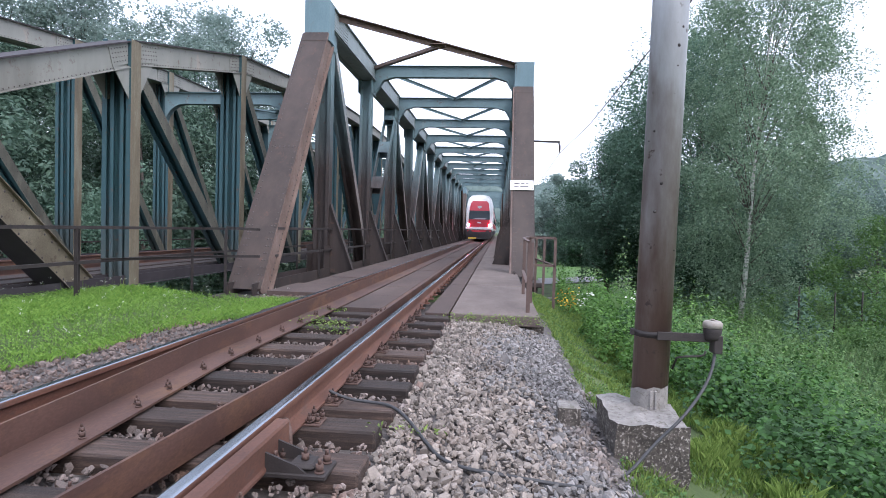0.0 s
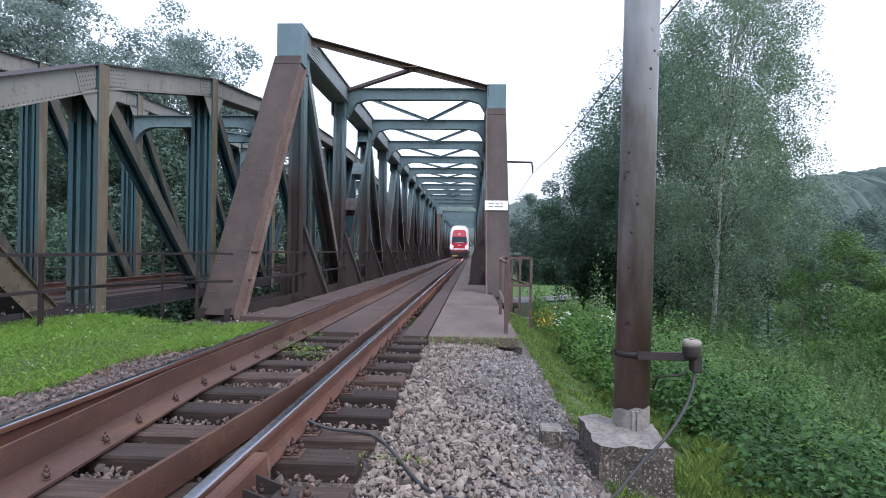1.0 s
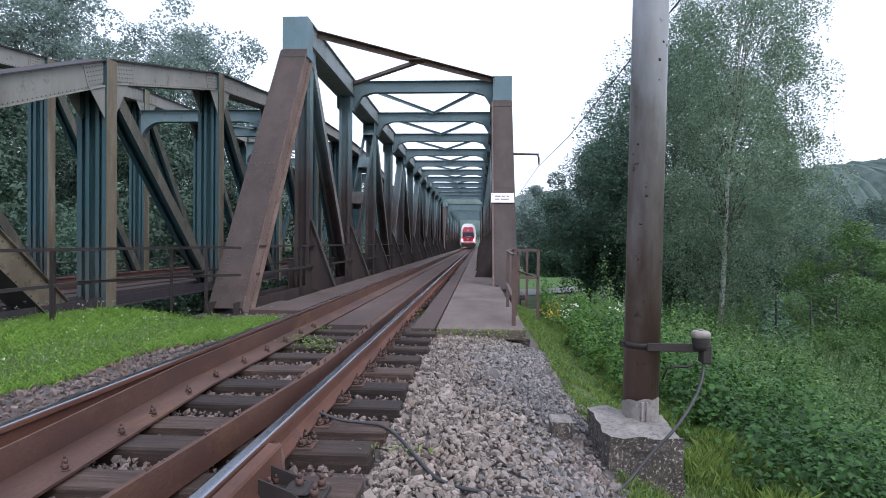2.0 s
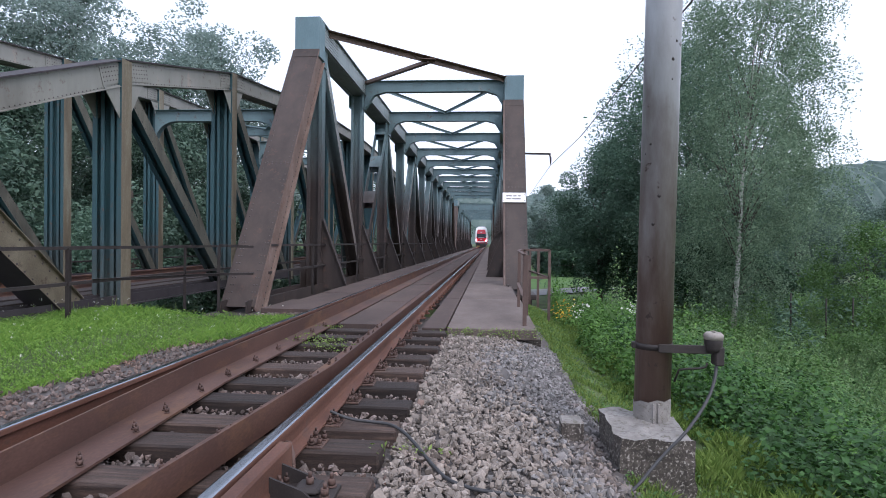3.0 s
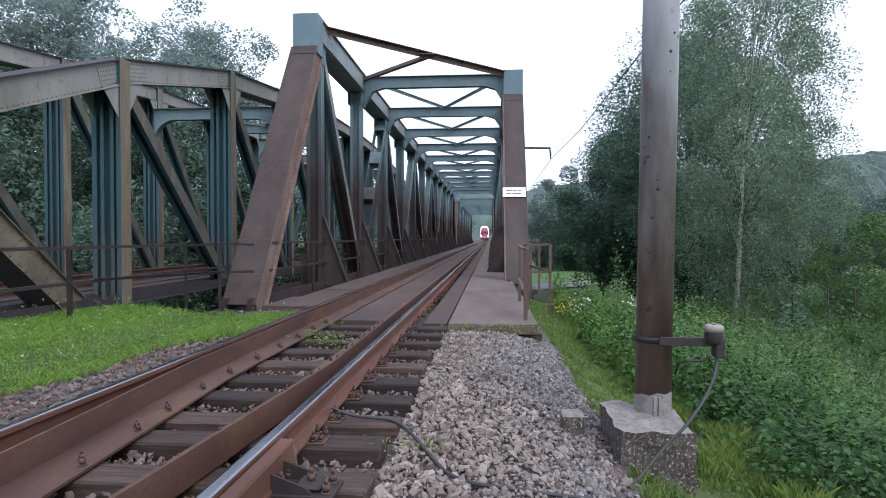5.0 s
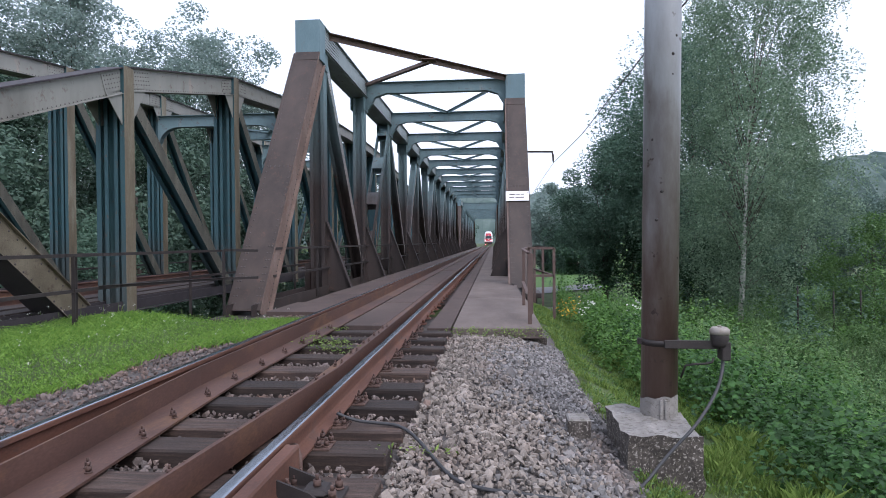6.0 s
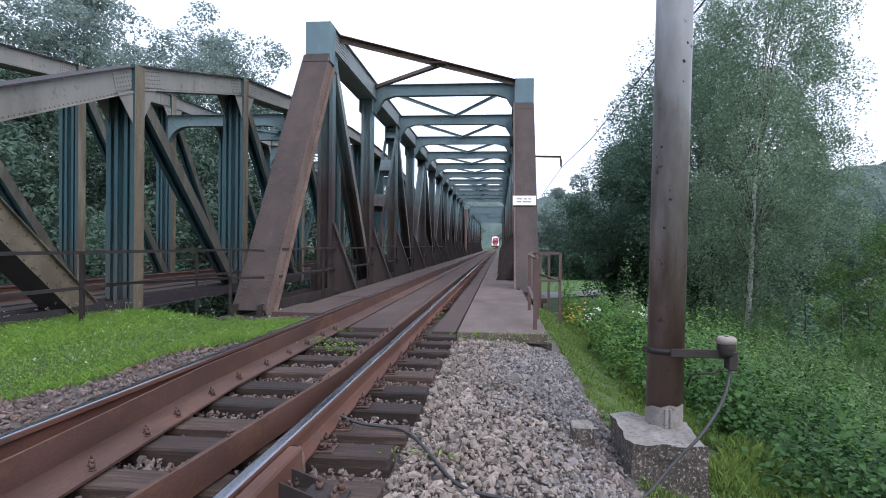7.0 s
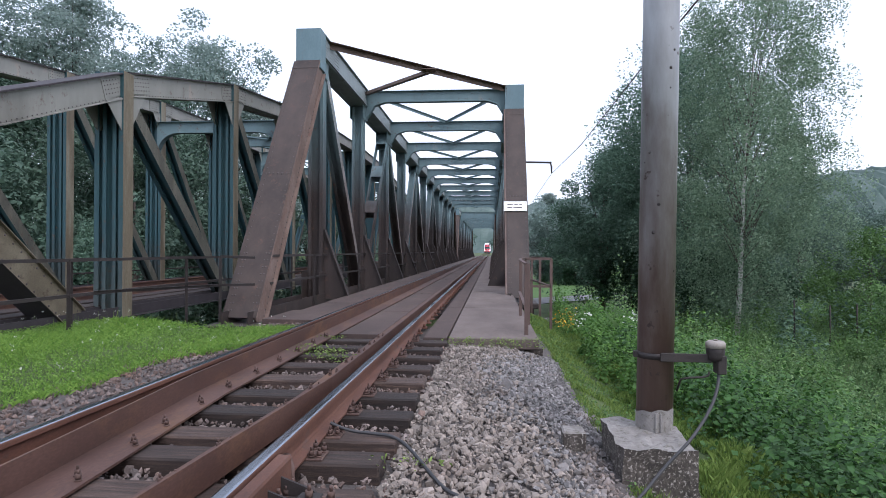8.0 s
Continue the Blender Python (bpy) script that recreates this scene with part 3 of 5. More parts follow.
def truss_plane(root, xc, y0, lead, panels, inner, detail):
    """One side of the main bridge: inclined end posts, chords, posts, diagonals. y0: foot of the near end post; lead: how far the cap stands before the first post."""
    yt = [y0 + 3.78 + lead + PANEL * i for i in range(panels + 1)]
    yend = yt[-1] + lead + 3.78
    # end posts
    for foot, head in (((xc, y0, ZB), (xc, yt[0] - lead + 0.16, 5.76)), ((xc, yend, ZB), (xc, yt[-1] + lead - 0.16, 5.76))):
        bm = bmesh.new()
        m, ln = axis(foot, head)
        dn = 1 if head[1] > foot[1] else -1
        box(bm, -0.31, 0.31, 0, ln, -0.235 if dn < 0 else 0.215, -0.215 if dn < 0 else 0.235, 0, 0, m)
        for s in (-1, 1):
            a = s * 0.27
            # Inner web in a lighter tone, the light on that side painted in.
            tone = 1 if s == inner else 0
            box(bm, a - 0.012, a + 0.012, 0, ln, -0.213, 0.213, tone, 0, m)
            lo, hi = sorted((a + s * 0.012, a + s * 0.09))
            box(bm, lo, hi, 0, ln, -0.23, -0.213, tone, 0, m)
            box(bm, lo, hi - 0.035, 0, ln, 0.199, 0.213, tone, 0, m)
        k = int(ln / 0.62)
        for i in range(1, k):
            box(bm, -0.258, 0.258, i * 0.62, i * 0.62 + 0.2, -0.21, -0.195, 0, 0, m)
        post = part("end_post", bm, [POSTPAINT, SIDEPAINT], root, "inclined brown riveted box end post")
        if detail:
            bm = bmesh.new()
            nv = m.to_3x3() @ Vector((0, 0, 1))
            pl = [(s * 0.26, 0.15 + 0.16 * i, 0.235) for s in (-1, 1) for i in range(int(ln / 0.16) - 1)]
            pl += [(s * 0.2, 0.15 + 0.16 * i, 0.235) for s in (-1, 1) for i in range(0, 9)]
            pl += [(-0.2 + 0.1 * i, ln * f, 0.235) for i in range(5) for f in (0.48, 0.485)]
            rivets(bm, pl, 0.02, nv, m)
            sv = m.to_3x3() @ Vector((inner, 0, 0))
            pl = [(inner * 0.283, 0.1 + 0.14 * i, z) for z in (-0.17, 0.17) for i in range(int(ln / 0.14) - 1)]
            rivets(bm, pl, 0.02, sv, m)
            part("rivets", bm, RIVET, post)["kind"] = "stuff"
            bm = bmesh.new()
            box(bm, -0.32, 0.32, ln - 0.3, ln - 0.26, 0.236, 0.244, 0, 0, m)
            part("splice_plate", bm, POSTPAINT, post)
    # caps
    for y, s in ((yt[0], -1), (yt[-1], 1)):
        bm = bmesh.new()
        box(bm, xc - 0.325, xc + 0.325, min(y + s * lead, y + s * (lead - 0.46)), max(y + s * lead, y + s * (lead - 0.46)), 5.7, 6.72, 0, 0.01)
        part("cap_plate", bm, CAPPAINT, root, "blue-green end cap plate over the post")
    # top chord
    bm = bmesh.new()
    ya, yb = yt[0] - lead + 0.28, yt[-1] + lead - 0.28
    extrude(bm, [(0.33, 0.58), (0.33, 0.605), (-0.33, 0.605), (-0.33, 0.58), (-0.272, 0.58), (-0.272, 0.035), (-0.32, 0.035), (-0.32, 0.02), (-0.272, 0.02), (-0.272, 0.0), (-0.16, 0.0), (-0.16, 0.015), (-0.24, 0.03),
                 (0.24, 0.03), (0.16, 0.015), (0.16, 0.0), (0.272, 0.0), (0.272, 0.02), (0.32, 0.02), (0.32, 0.035), (0.272, 0.035), (0.272, 0.58)], 0, yb - ya, Matrix.Translation((xc, ya, 6.1)))
    chord = part("top_chord", bm, CHORDPAINT, root)
    if detail:
        bm = bmesh.new()
        pl = [(xc + inner * 0.273, ya + 0.2 + 0.13 * i, z) for z in (6.16, 6.64) for i in range(int(min(25, yb - ya) / 0.13))]
        pl += [(xc + inner * 0.273, y + 0.1 * i, 6.22 + 0.085 * j) for y in yt[:5] for i in range(-4, 12) for j in range(5)]
        rivets(bm, pl, 0.015, (inner, 0, 0))
        part("rivets", bm, RIVET, chord)["kind"] = "stuff"
    for y in (y0, yend):
        bm = bmesh.new()
        box(bm, xc - 0.5, xc + 0.5, y - 0.6, y + 0.45, ZB - 0.12, ZB + 0.02, 0, 0.02)
        box(bm, xc - 0.4, xc + 0.4, y - 0.35, y + 0.35, ZB - 0.4, ZB - 0.12)
        part("bearing", bm, TRUSS, root, "dark steel bearing shoe")
    # bottom chord
    bm = bmesh.new()
    for s in (-1, 1):
        box(bm, xc + s * 0.24 - 0.012, xc + s * 0.24 + 0.012, y0 - 0.4, yend + 0.4, ZB - 0.35, ZB + 0.25)
    box(bm, xc - 0.3, xc + 0.3, y0 - 0.4, yend + 0.4, ZB - 0.37, ZB - 0.35)
    part("bottom_chord", bm, TRUSS, root)
    # posts and diagonals
    for i, y in enumerate(yt):
        bm = bmesh.new()
        hbar(bm, (xc, y, ZB), (xc, y, 6.12), 0.4, 0.3)
        part("post", bm, TRUSS, root)
        bm = bmesh.new()
        o = [(xc + inner * 0.2, -0.25), (xc + inner * 0.92, -0.25), (xc + inner * 0.88, -0.18), (xc + inner * 0.26, 1.55), (xc + inner * 0.2, 1.6)]
        prism(bm, o if inner > 0 else o[::-1], y - 0.008, y + 0.008)
        m, ln = axis((xc + inner * 0.905, y, -0.24), (xc + inner * 0.23, y, 1.6), (0, 1, 0))
        box(bm, -0.09, 0.09, 0, ln, -0.01, 0.01, 0, 0, m)
        part("knee_bracket", bm, TRUSS, root, "tapered knee bracket at the foot of the post")
        for s in (-1, 1):
            wide = 0.4 if i in (0, panels) else (1.3 if i % 2 == 0 else 0.7)
            for z, w, h, dx in ((ZB + 0.45, 1.1, 0.75, 0.225), (5.95, wide, 0.6, 0.23)):
                bm = bmesh.new()
                gusset(bm, xc + s * dx, y, z, w, h)
                part("gusset_plate", bm, TRUSS, root)
    for i in range(panels):
        a, b = (6.1, ZB + 0.2) if i % 2 == 0 else (ZB + 0.2, 6.1)
        p, q = (xc, yt[i] + 0.1, a), (xc, yt[i + 1] - 0.1, b)
        bm = bmesh.new()
        if i != 1:
            # Inner flange takes the paler paint so that it looks lit.
            hbar(bm, p, q, 0.36, 0.26, (inner, 0, 0), 0.02, (0, 1))
        else:
            m, ln = axis(p, q)
            for s in (-1, 1):
                box(bm, s * 0.21 - 0.012, s * 0.21 + 0.012, 0, ln, -0.17, 0.17, 0, 0, m)
            for k in range(1, int(ln / 1.9) + 1):
                box(bm, -0.2, 0.2, k * 1.9 - 0.6, k * 1.9, -0.17, -0.155, 0, 0, m)
                box(bm, -0.2, 0.2, k * 1.9 - 0.6, k * 1.9, 0.155, 0.17, 0, 0, m)
        diag = part("diagonal", bm, [TRUSS, CHORDPAINT], root)
        if detail and i < 4:
            m, ln = axis(p, q)
            bm = bmesh.new()
            nv = m.to_3x3() @ Vector((inner, 0, 0))
            wx = 0.182 if i % 2 == 0 else 0.223
            rivets(bm, [(inner * wx, 0.1 + 0.17 * k, z) for z in (-0.1, 0.1) for k in range(int(ln / 0.17))], 0.014, nv, m)
            part("rivets", bm, RIVET, diag)["kind"] = "stuff"
    return yt, yend


XT = 2.72
SPAN_A, SPAN_B = 10.75, 74.4


def span(yl, panels, detail, deep=False):
    root = thing("truss_bridge", "blue-green and brown riveted steel truss railway bridge span", "bridge", group="bridge spans")
    root.location.x = -0.074
    left, _ = truss_plane(root, -XT, yl, 0.82, panels, 1, detail)
    right, yend = truss_plane(root, XT, yl + PANEL + 0.53, 0.29, panels, -1, detail)
    # cross struts between the top chords
    for i in range(len(right)):
        y = right[i]
        if i + 1 >= len(left):
            break
        bm = bmesh.new()
        xa, xb = -XT + 0.25, XT - 0.25
        zt, zb, c = (6.62, 5.75, 0.8) if deep and i == 0 else (6.62, 6.25, 0.55)
        prism(bm, [(xa, zt), (xa, zb - c), (xa + 0.07, zb - c), (xa + c * 0.6, zb - 0.12), (xa + c * 1.3, zb), (xb - c * 1.3, zb), (xb - c * 0.6, zb - 0.12), (xb - 0.07, zb - c), (xb, zb - c), (xb, zt)], y - 0.008, y + 0.008)
        box(bm, xa, xb, y - 0.11, y + 0.11, zt, zt + 0.014)
        box(bm, xa + c * 1.3, xb - c * 1.3, y - 0.11, y + 0.11, zb - 0.014, zb)
        for s, x in ((1, xa), (-1, xb)):
            bar(bm, (x + s * c * 1.3, y, zb - 0.007), (x + s * c * 0.6, y, zb - 0.127), 0.014, 0.22, (0, 0, 1))
            bar(bm, (x + s * c * 0.6, y, zb - 0.127), (x + s * 0.07, y, zb - c), 0.014, 0.22, (0, 0, 1))
        part("cross_strut", bm, TRUSS, root)
    for i in range(len(right) - 1):
        ya, yb = right[i], right[i + 1]
        bm = bmesh.new()
        for s in (-1, 1):
            m, ln = axis((s * (XT - 0.3), ya + 0.15, 6.6), (0, yb - 0.1, 6.6))
            box(bm, -0.045, 0.045, 0, ln, 0.03, 0.042, 0, 0, m)
            box(bm, -0.006, 0.006, 0, ln, -0.07, 0.03, 0, 0, m)
        part("wind_brace", bm, TRUSS, root)
    # skew end brace from the first cap to the other
    if not deep:
        bm = bmesh.new()
        p, q = Vector((-XT + 0.25, left[0] + 0.1, 6.62)), Vector((XT - 0.2, right[0] - 0.1, 6.62))
        m, ln = axis(p, q)
        box(bm, -0.1, 0.1, 0, ln, 0.05, 0.064, 0, 0, m)
        box(bm, -0.08, -0.066, 0, ln, -0.09, 0.05, 0, 0, m)
        mid = (p + q) / 2
        bar(bm, (-XT + 0.3, right[0] - 0.1, 6.55), mid + Vector((0, 0, -0.07)), 0.14, 0.1)
        box(bm, mid.x - 0.22, mid.x + 0.22, mid.y - 0.22, mid.y + 0.15, 6.57, 6.59)
        part("end_brace", bm, SIDEPAINT, root, "brown angle brace across the skew end")
    # floor beams
    for y in right[:-1]:
        bm = bmesh.new()
        prism(bm, [(-XT + 0.2, -1.1), (XT - 0.2, -1.1), (XT - 0.2, -0.26), (-XT + 0.2, -0.26)], y - 0.01, y + 0.01)
        part("floor_beam", bm, TRUSS, root)
    for x in (-0.85, 0.85):
        bm = bmesh.new()
        box(bm, x - 0.12, x + 0.12, yl - 1.5 + (x + 2.7) * 0.88, yend, -0.9, -0.3)
        part("stringer", bm, TRUSS, root)
    return root, left, right, yend


spanA = span(SPAN_A, 11, True)
spanB = span(SPAN_B, 11, False, True)


def deck():
    """Walkway slabs beside the track, plates between and left of the rails."""
    root = thing("bridge_deck", "dusty concrete walkway slabs and steel deck plates along the track", "bridge deck", kind="structure")
    rng = random.Random(9)
    y = 8.03
    while y < 140:
        ln = 4.35 if y < 9 else 4.87
        bm = bmesh.new()
        box(bm, 1.31, 2.55 if y < 12 else 2.5, y, y + ln - 0.03, -0.3, -0.15, 0, 0.012)
        part("walkway_slab", bm, CONCRETE, root)
        bm = bmesh.new()
        box(bm, 0.95, 1.28, y + 0.1, y + ln + 0.08, -0.27, -0.17, 0, 0.008)
        part("edge_plate", bm, DECK, root)
        y += ln
    y = 8.3
    while y < 140:
        bm = bmesh.new()
        box(bm, -0.29, 0.29, y, y + 1.6, -0.25, -0.165 + rng.uniform(-0.004, 0.004), 0, 0.004)
        part("centre_plate", bm, DECK, root)
        if y < 9.5:
            y += 1.61
            continue
        bm = bmesh.new()
        box(bm, -1.95 if y > 10.5 else (-1.3 if y < 9.5 else -2.1), -0.86, y + (0.35 if y < 9 else 0), y + 1.6, -0.25, -0.16 + rng.uniform(-0.004, 0.004), 0, 0.004)
        part("side_plate", bm, DECK, root)
        y += 1.61
    bm = bmesh.new()
    box(bm, -0.9, 2.62, 8.2, 10.4, -1.2, -0.31)
    part("bearing_slab", bm, BLOCK, root)
    return root


deck()


def clip_rows():
    """Rail fastenings on the bridge, along both rails."""
    bm = bmesh.new()
    y = 8.5
    while y < 45:
        for s in (-1, 1):
            for dx in (0.1, -0.1):
                x = s * 0.7525 + dx
                box(bm, x - 0.045, x + 0.045, y - 0.06, y + 0.06, -0.172, -0.15)
                tube(bm, [(x, y, -0.15), (x, y, -0.1)], 0.022, 6)
        y += 0.6
    solid("rail_fastenings", bm, RUST, "rows of rusty rail clips and bolts on the bridge", "rail fastening", kind="stuff")


clip_rows()

# abutment
bm = bmesh.new()
for x0, x1 in ((-2.4, 3.6), (-12, -2.45)):
    vs = [bm.verts.new(p) for p in ((x0, float(skew(x0)) - 1.2, -5.5), (x1, float(skew(x1)) - 1.2, -5.5), (x1, float(skew(x1)) + 0.1, -5.5), (x0, float(skew(x0)) + 0.1, -5.5),
                                    (x0, float(skew(x0)) - 1.2, -0.75), (x1, float(skew(x1)) - 1.2, -0.75), (x1, float(skew(x1)) + 0.1, -0.75), (x0, float(skew(x0)) + 0.1, -0.75))]
    for q in ((0, 3, 2, 1), (4, 5, 6, 7), (0, 1, 5, 4), (1, 2, 6, 5), (2, 3, 7, 6), (3, 0, 4, 7)):
        bm.faces.new([vs[i] for i in q])
solid("abutment", bm, BLOCK_TOP, "skew grey concrete bridge abutment", "abutment", kind="structure")
for yy in (74.2, 140.0):
    bm = bmesh.new()
    box(bm, -12, 5, yy - 1.2 + 2, yy + 1.2 + 2, -6, -0.75, 0, 0.05)
    solid("pier", bm, BLOCK_TOP, "grey concrete bridge pier", "pier", kind="structure")


def old_height(y):
    """Height of the curved top chord of the second bridge."""
    pts = [(1.0, -0.2), (5.85, 2.5), (10.72, 4.33), (15.55, 5.4), (20.4, 5.9), (25.3, 6.25), (30.1, 6.4), (35, 6.4), (39.9, 6.25), (44.7, 5.9), (49.6, 5.4), (54.4, 4.33), (59.3, 2.35), (64.2, -0.2)]
    for (a, za), (b, zb) in zip(pts, pts[1:]):
        if a <= y <= b:
            return za + (zb - za) * (y - a) / (b - a)
    return -0.2


def old_side(root, xc, dy, inner):
    ys = [1.19 + 4.58 * i + dy for i in range(14)]
    zs = [old_height(1.0 + 4.86 * i) for i in range(14)]
    for i in range(13):
        p, q = Vector((xc, ys[i], zs[i])), Vector((xc, ys[i + 1], zs[i + 1]))
        m, ln = axis(p, q)
        bm = bmesh.new()
        extrude(bm, [(0.27, 0.0), (0.27, 0.025), (-0.27, 0.025), (-0.27, 0.0), (-0.2, 0.0), (-0.2, -0.416), (-0.27, -0.416), (-0.27, -0.43), (-0.18, -0.43), (-0.18, -0.41),
                     (0.18, -0.41), (0.18, -0.43), (0.27, -0.43), (0.27, -0.416), (0.2, -0.416), (0.2, 0.0)], -0.02, ln + 0.02, m, {0: 1, 1: 1, 2: 1})
        chord = part("top_chord", bm, [OLDCHORD, SOOTY], root, "cream-grey riveted chord girder")
        if i < 6:
            bm = bmesh.new()
            pl = [(inner * 0.218, y, -0.07 - 0.075 * j) for j in range(4) for y in [0.1 + 0.085 * k for k in range(8)] + [ln - 0.1 - 0.085 * k for k in range(8)]]
            pl += [(inner * 0.215, 0.1 + 0.1 * k, -0.39) for k in range(int(ln / 0.1))]
            rivets(bm, pl, 0.014, m.to_3x3() @ Vector((inner, 0, 0)), m)
            part("rivets", bm, RIVET, chord)["kind"] = "stuff"
            for y in (0, ln - 0.75):
                bm = bmesh.new()
                lo, hi = sorted((inner * 0.202, inner * 0.214))
                box(bm, lo, hi, y, y + 0.75, -0.365, -0.03, 0, 0, m)
                part("splice_plate", bm, OLDCHORD, chord)
    for i in range(1, 13):
        if zs[i] < 1:
            continue
        bm = bmesh.new()
        hbar(bm, (xc, ys[i], -0.3), (xc, ys[i], zs[i] + 0.005), 0.56, 0.3, (1, 0, 0), 0.02, (0, 1 if inner > 0 else 0))
        post = part("post", bm, [OLDTRUSS, OLDFLANGE], root, "riveted H-section post, tan flange and green web")
        if i < 7:
            for x in (-0.13, 0.06):
                bm = bmesh.new()
                box(bm, xc + x, xc + x + 0.018, ys[i] - 0.135, ys[i] - 0.011, -0.2, zs[i] - 0.5)
                box(bm, xc + x + 0.018, xc + x + 0.07, ys[i] - 0.135, ys[i] - 0.121, -0.2, zs[i] - 0.5)
                part("angle_strip", bm, OLDTRUSS, post)
        slope = (zs[i + 1] - zs[i - 1]) / (ys[i + 1] - ys[i - 1])
        for s in (-1, 1):
            bm = bmesh.new()
            x = xc + s * 0.235
            vs = [(x, ys[i] + d, zs[i] + d * slope - 0.44 - e) for d, e in ((-0.6, 0.0), (0.6, 0.0), (0.14, 0.62), (-0.14, 0.62))]
            f = [bm.verts.new(v) for v in vs] + [bm.verts.new((v[0] + 0.012, v[1], v[2])) for v in vs]
            for q in ((0, 1, 2, 3), (7, 6, 5, 4), (0, 4, 5, 1), (1, 5, 6, 2), (2, 6, 7, 3), (3, 7, 4, 0)):
                bm.faces.new([f[k] for k in q])
            part("gusset_plate", bm, OLDCHORD, root)
    for i in range(1, 12):
        lowz = -0.1
        if i < 7:
            p, q = (xc, ys[i] + 0.15, zs[i] - 0.35), (xc, ys[i + 1] - 0.15, lowz)
        else:
            p, q = (xc, ys[i] + 0.15, lowz), (xc, ys[i + 1] - 0.15, zs[i + 1] - 0.35)
        bm = bmesh.new()
        if i == 1:
            p, q = (xc, ys[i] + 0.1, zs[i] + 0.05), (xc, ys[i] + 3.35, -0.15)
            m, ln = axis(p, q)
            extrude(bm, [(0.2, -0.21), (0.2, 0.21), (0.26, 0.21), (0.26, 0.225), (-0.26, 0.225), (-0.26, 0.21), (-0.2, 0.21), (-0.2, -0.21), (-0.26, -0.21), (-0.26, -0.225), (0.26, -0.225), (0.26, -0.21)], 0, ln, m, {k: 1 for k in (3, 9)})
            stay = part("inclined_stay", bm, [OLDTAN, SOOTY], root, "tan riveted box stay, rust-spotted")
            bm = bmesh.new()
            rivets(bm, [(inner * 0.2, 0.15 + 0.19 * k, z) for z in (-0.15, 0.15) for k in range(int(ln / 0.19))], 0.02, m.to_3x3() @ Vector((inner, 0, 0)), m)
            part("rivets", bm, RIVET, stay)["kind"] = "stuff"
            continue
        hbar(bm, p, q, 0.3, 0.26, (inner, 0, 0), 0.02, (0, 1))
        diag = part("diagonal", bm, [OLDTRUSS, OLDDIAG], root)
        if i < 5:
            m, ln = axis(p, q)
            bm = bmesh.new()
            rivets(bm, [(inner * 0.15, 0.2 + 0.16 * k, z) for z in (-0.085, 0.085) for k in range(int(ln / 0.16) - 1)], 0.014, m.to_3x3() @ Vector((inner, 0, 0)), m)
            part("rivets", bm, RIVET, diag)["kind"] = "stuff"
    bm = bmesh.new()
    for s in (-1, 1):
        box(bm, xc + s * 0.2 - 0.012, xc + s * 0.2 + 0.012, ys[0], ys[-1], -0.2, -0.02)
        lo, hi = sorted((xc + s * 0.212, xc + s * 0.3))
        box(bm, lo, hi, ys[0], ys[-1], -0.22, -0.205)
    part("bottom_chord", bm, [SOOTY], root)
    return ys, zs


def old_bridge():
    root = thing("old_truss_bridge", "older green and cream riveted bridge with a curved top chord", "bridge")
    xa, xb = -5.15, -10.0
    ys, zs = old_side(root, xa, 0.0, 1)
    ys2, zs2 = old_side(root, xb, -4.33, 1)
    for i in range(2, 12):
        y, z = ys[i], min(zs[i], zs2[i + 1] if i < 12 else 9)
        if z < 5.6:
            continue
        bm = bmesh.new()
        a, b, zt, zb, c = xb + 0.2, xa - 0.2, z - 0.42, z - 0.8, 0.75
        out = [(a, zt), (a, zb - c)]
        out += [(a + 0.05 + c * (1 - math.cos(t)), zb - c + c * math.sin(t)) for t in (k * math.pi / 12 for k in range(7))]
        out += [(b - 0.05 - c * (1 - math.cos(t)), zb - c + c * math.sin(t)) for t in (k * math.pi / 12 for k in range(6, -1, -1))]
        out += [(b, zb - c), (b, zt)]
        prism(bm, out, y - 0.01, y + 0.01)
        box(bm, a, b, y - 0.12, y + 0.12, zt, zt + 0.015)
        n = len(out)
        for (x0, z0), (x1, z1) in zip(out[2:n - 2], out[3:n - 2]):
            bar(bm, (x0, y, z0), (x1, y, z1), 0.014, 0.24, (0, 0, 1))
        part("portal_strut", bm, TRUSS, root, "arched blue-green cross strut")
        if i < 11:
            bm = bmesh.new()
            bar(bm, (a, y, zt - 0.05), ((a + b) / 2, ys[i + 1], zs[i + 1] - 0.5), 0.12, 0.06)
            bar(bm, (b, y, zt - 0.05), ((a + b) / 2, ys[i + 1], zs[i + 1] - 0.5), 0.12, 0.06)
            part("wind_brace", bm, TRUSS, root)
    # plank floor and its own rails
    for k in range(130):
        y = 2.5 + k * 0.47
        if k == 0:
            bm = bmesh.new()
            box(bm, xb + 0.35, xa - 0.3, 0, 0.44, -0.17, -0.08, 0, 0.01)
            proto = part("floor_plank", bm, PLANK, root)
            proto.location.y = y
        else:
            again("floor_plank", proto, root, pose(0, y, random.Random(k).uniform(-0.012, 0.012)))
    for x in (-8.3, -6.85):
        bm = bmesh.new()
        prism(bm, [(x + a, z + 0.1) for a, z in RAIL_OUT], 2.0, 66)
        part("old_rail", bm, BROWN_STEEL, root)
    for x in (-6.2, -5.6):
        bm = bmesh.new()
        box(bm, x - 0.2, x + 0.2, 2, 66, -0.08, 0.0, 0, 0.01)
        part("walk_beam", bm, PLANK, root)
    return root


old_bridge()

# things beside the track ---------------------------------------------------------------


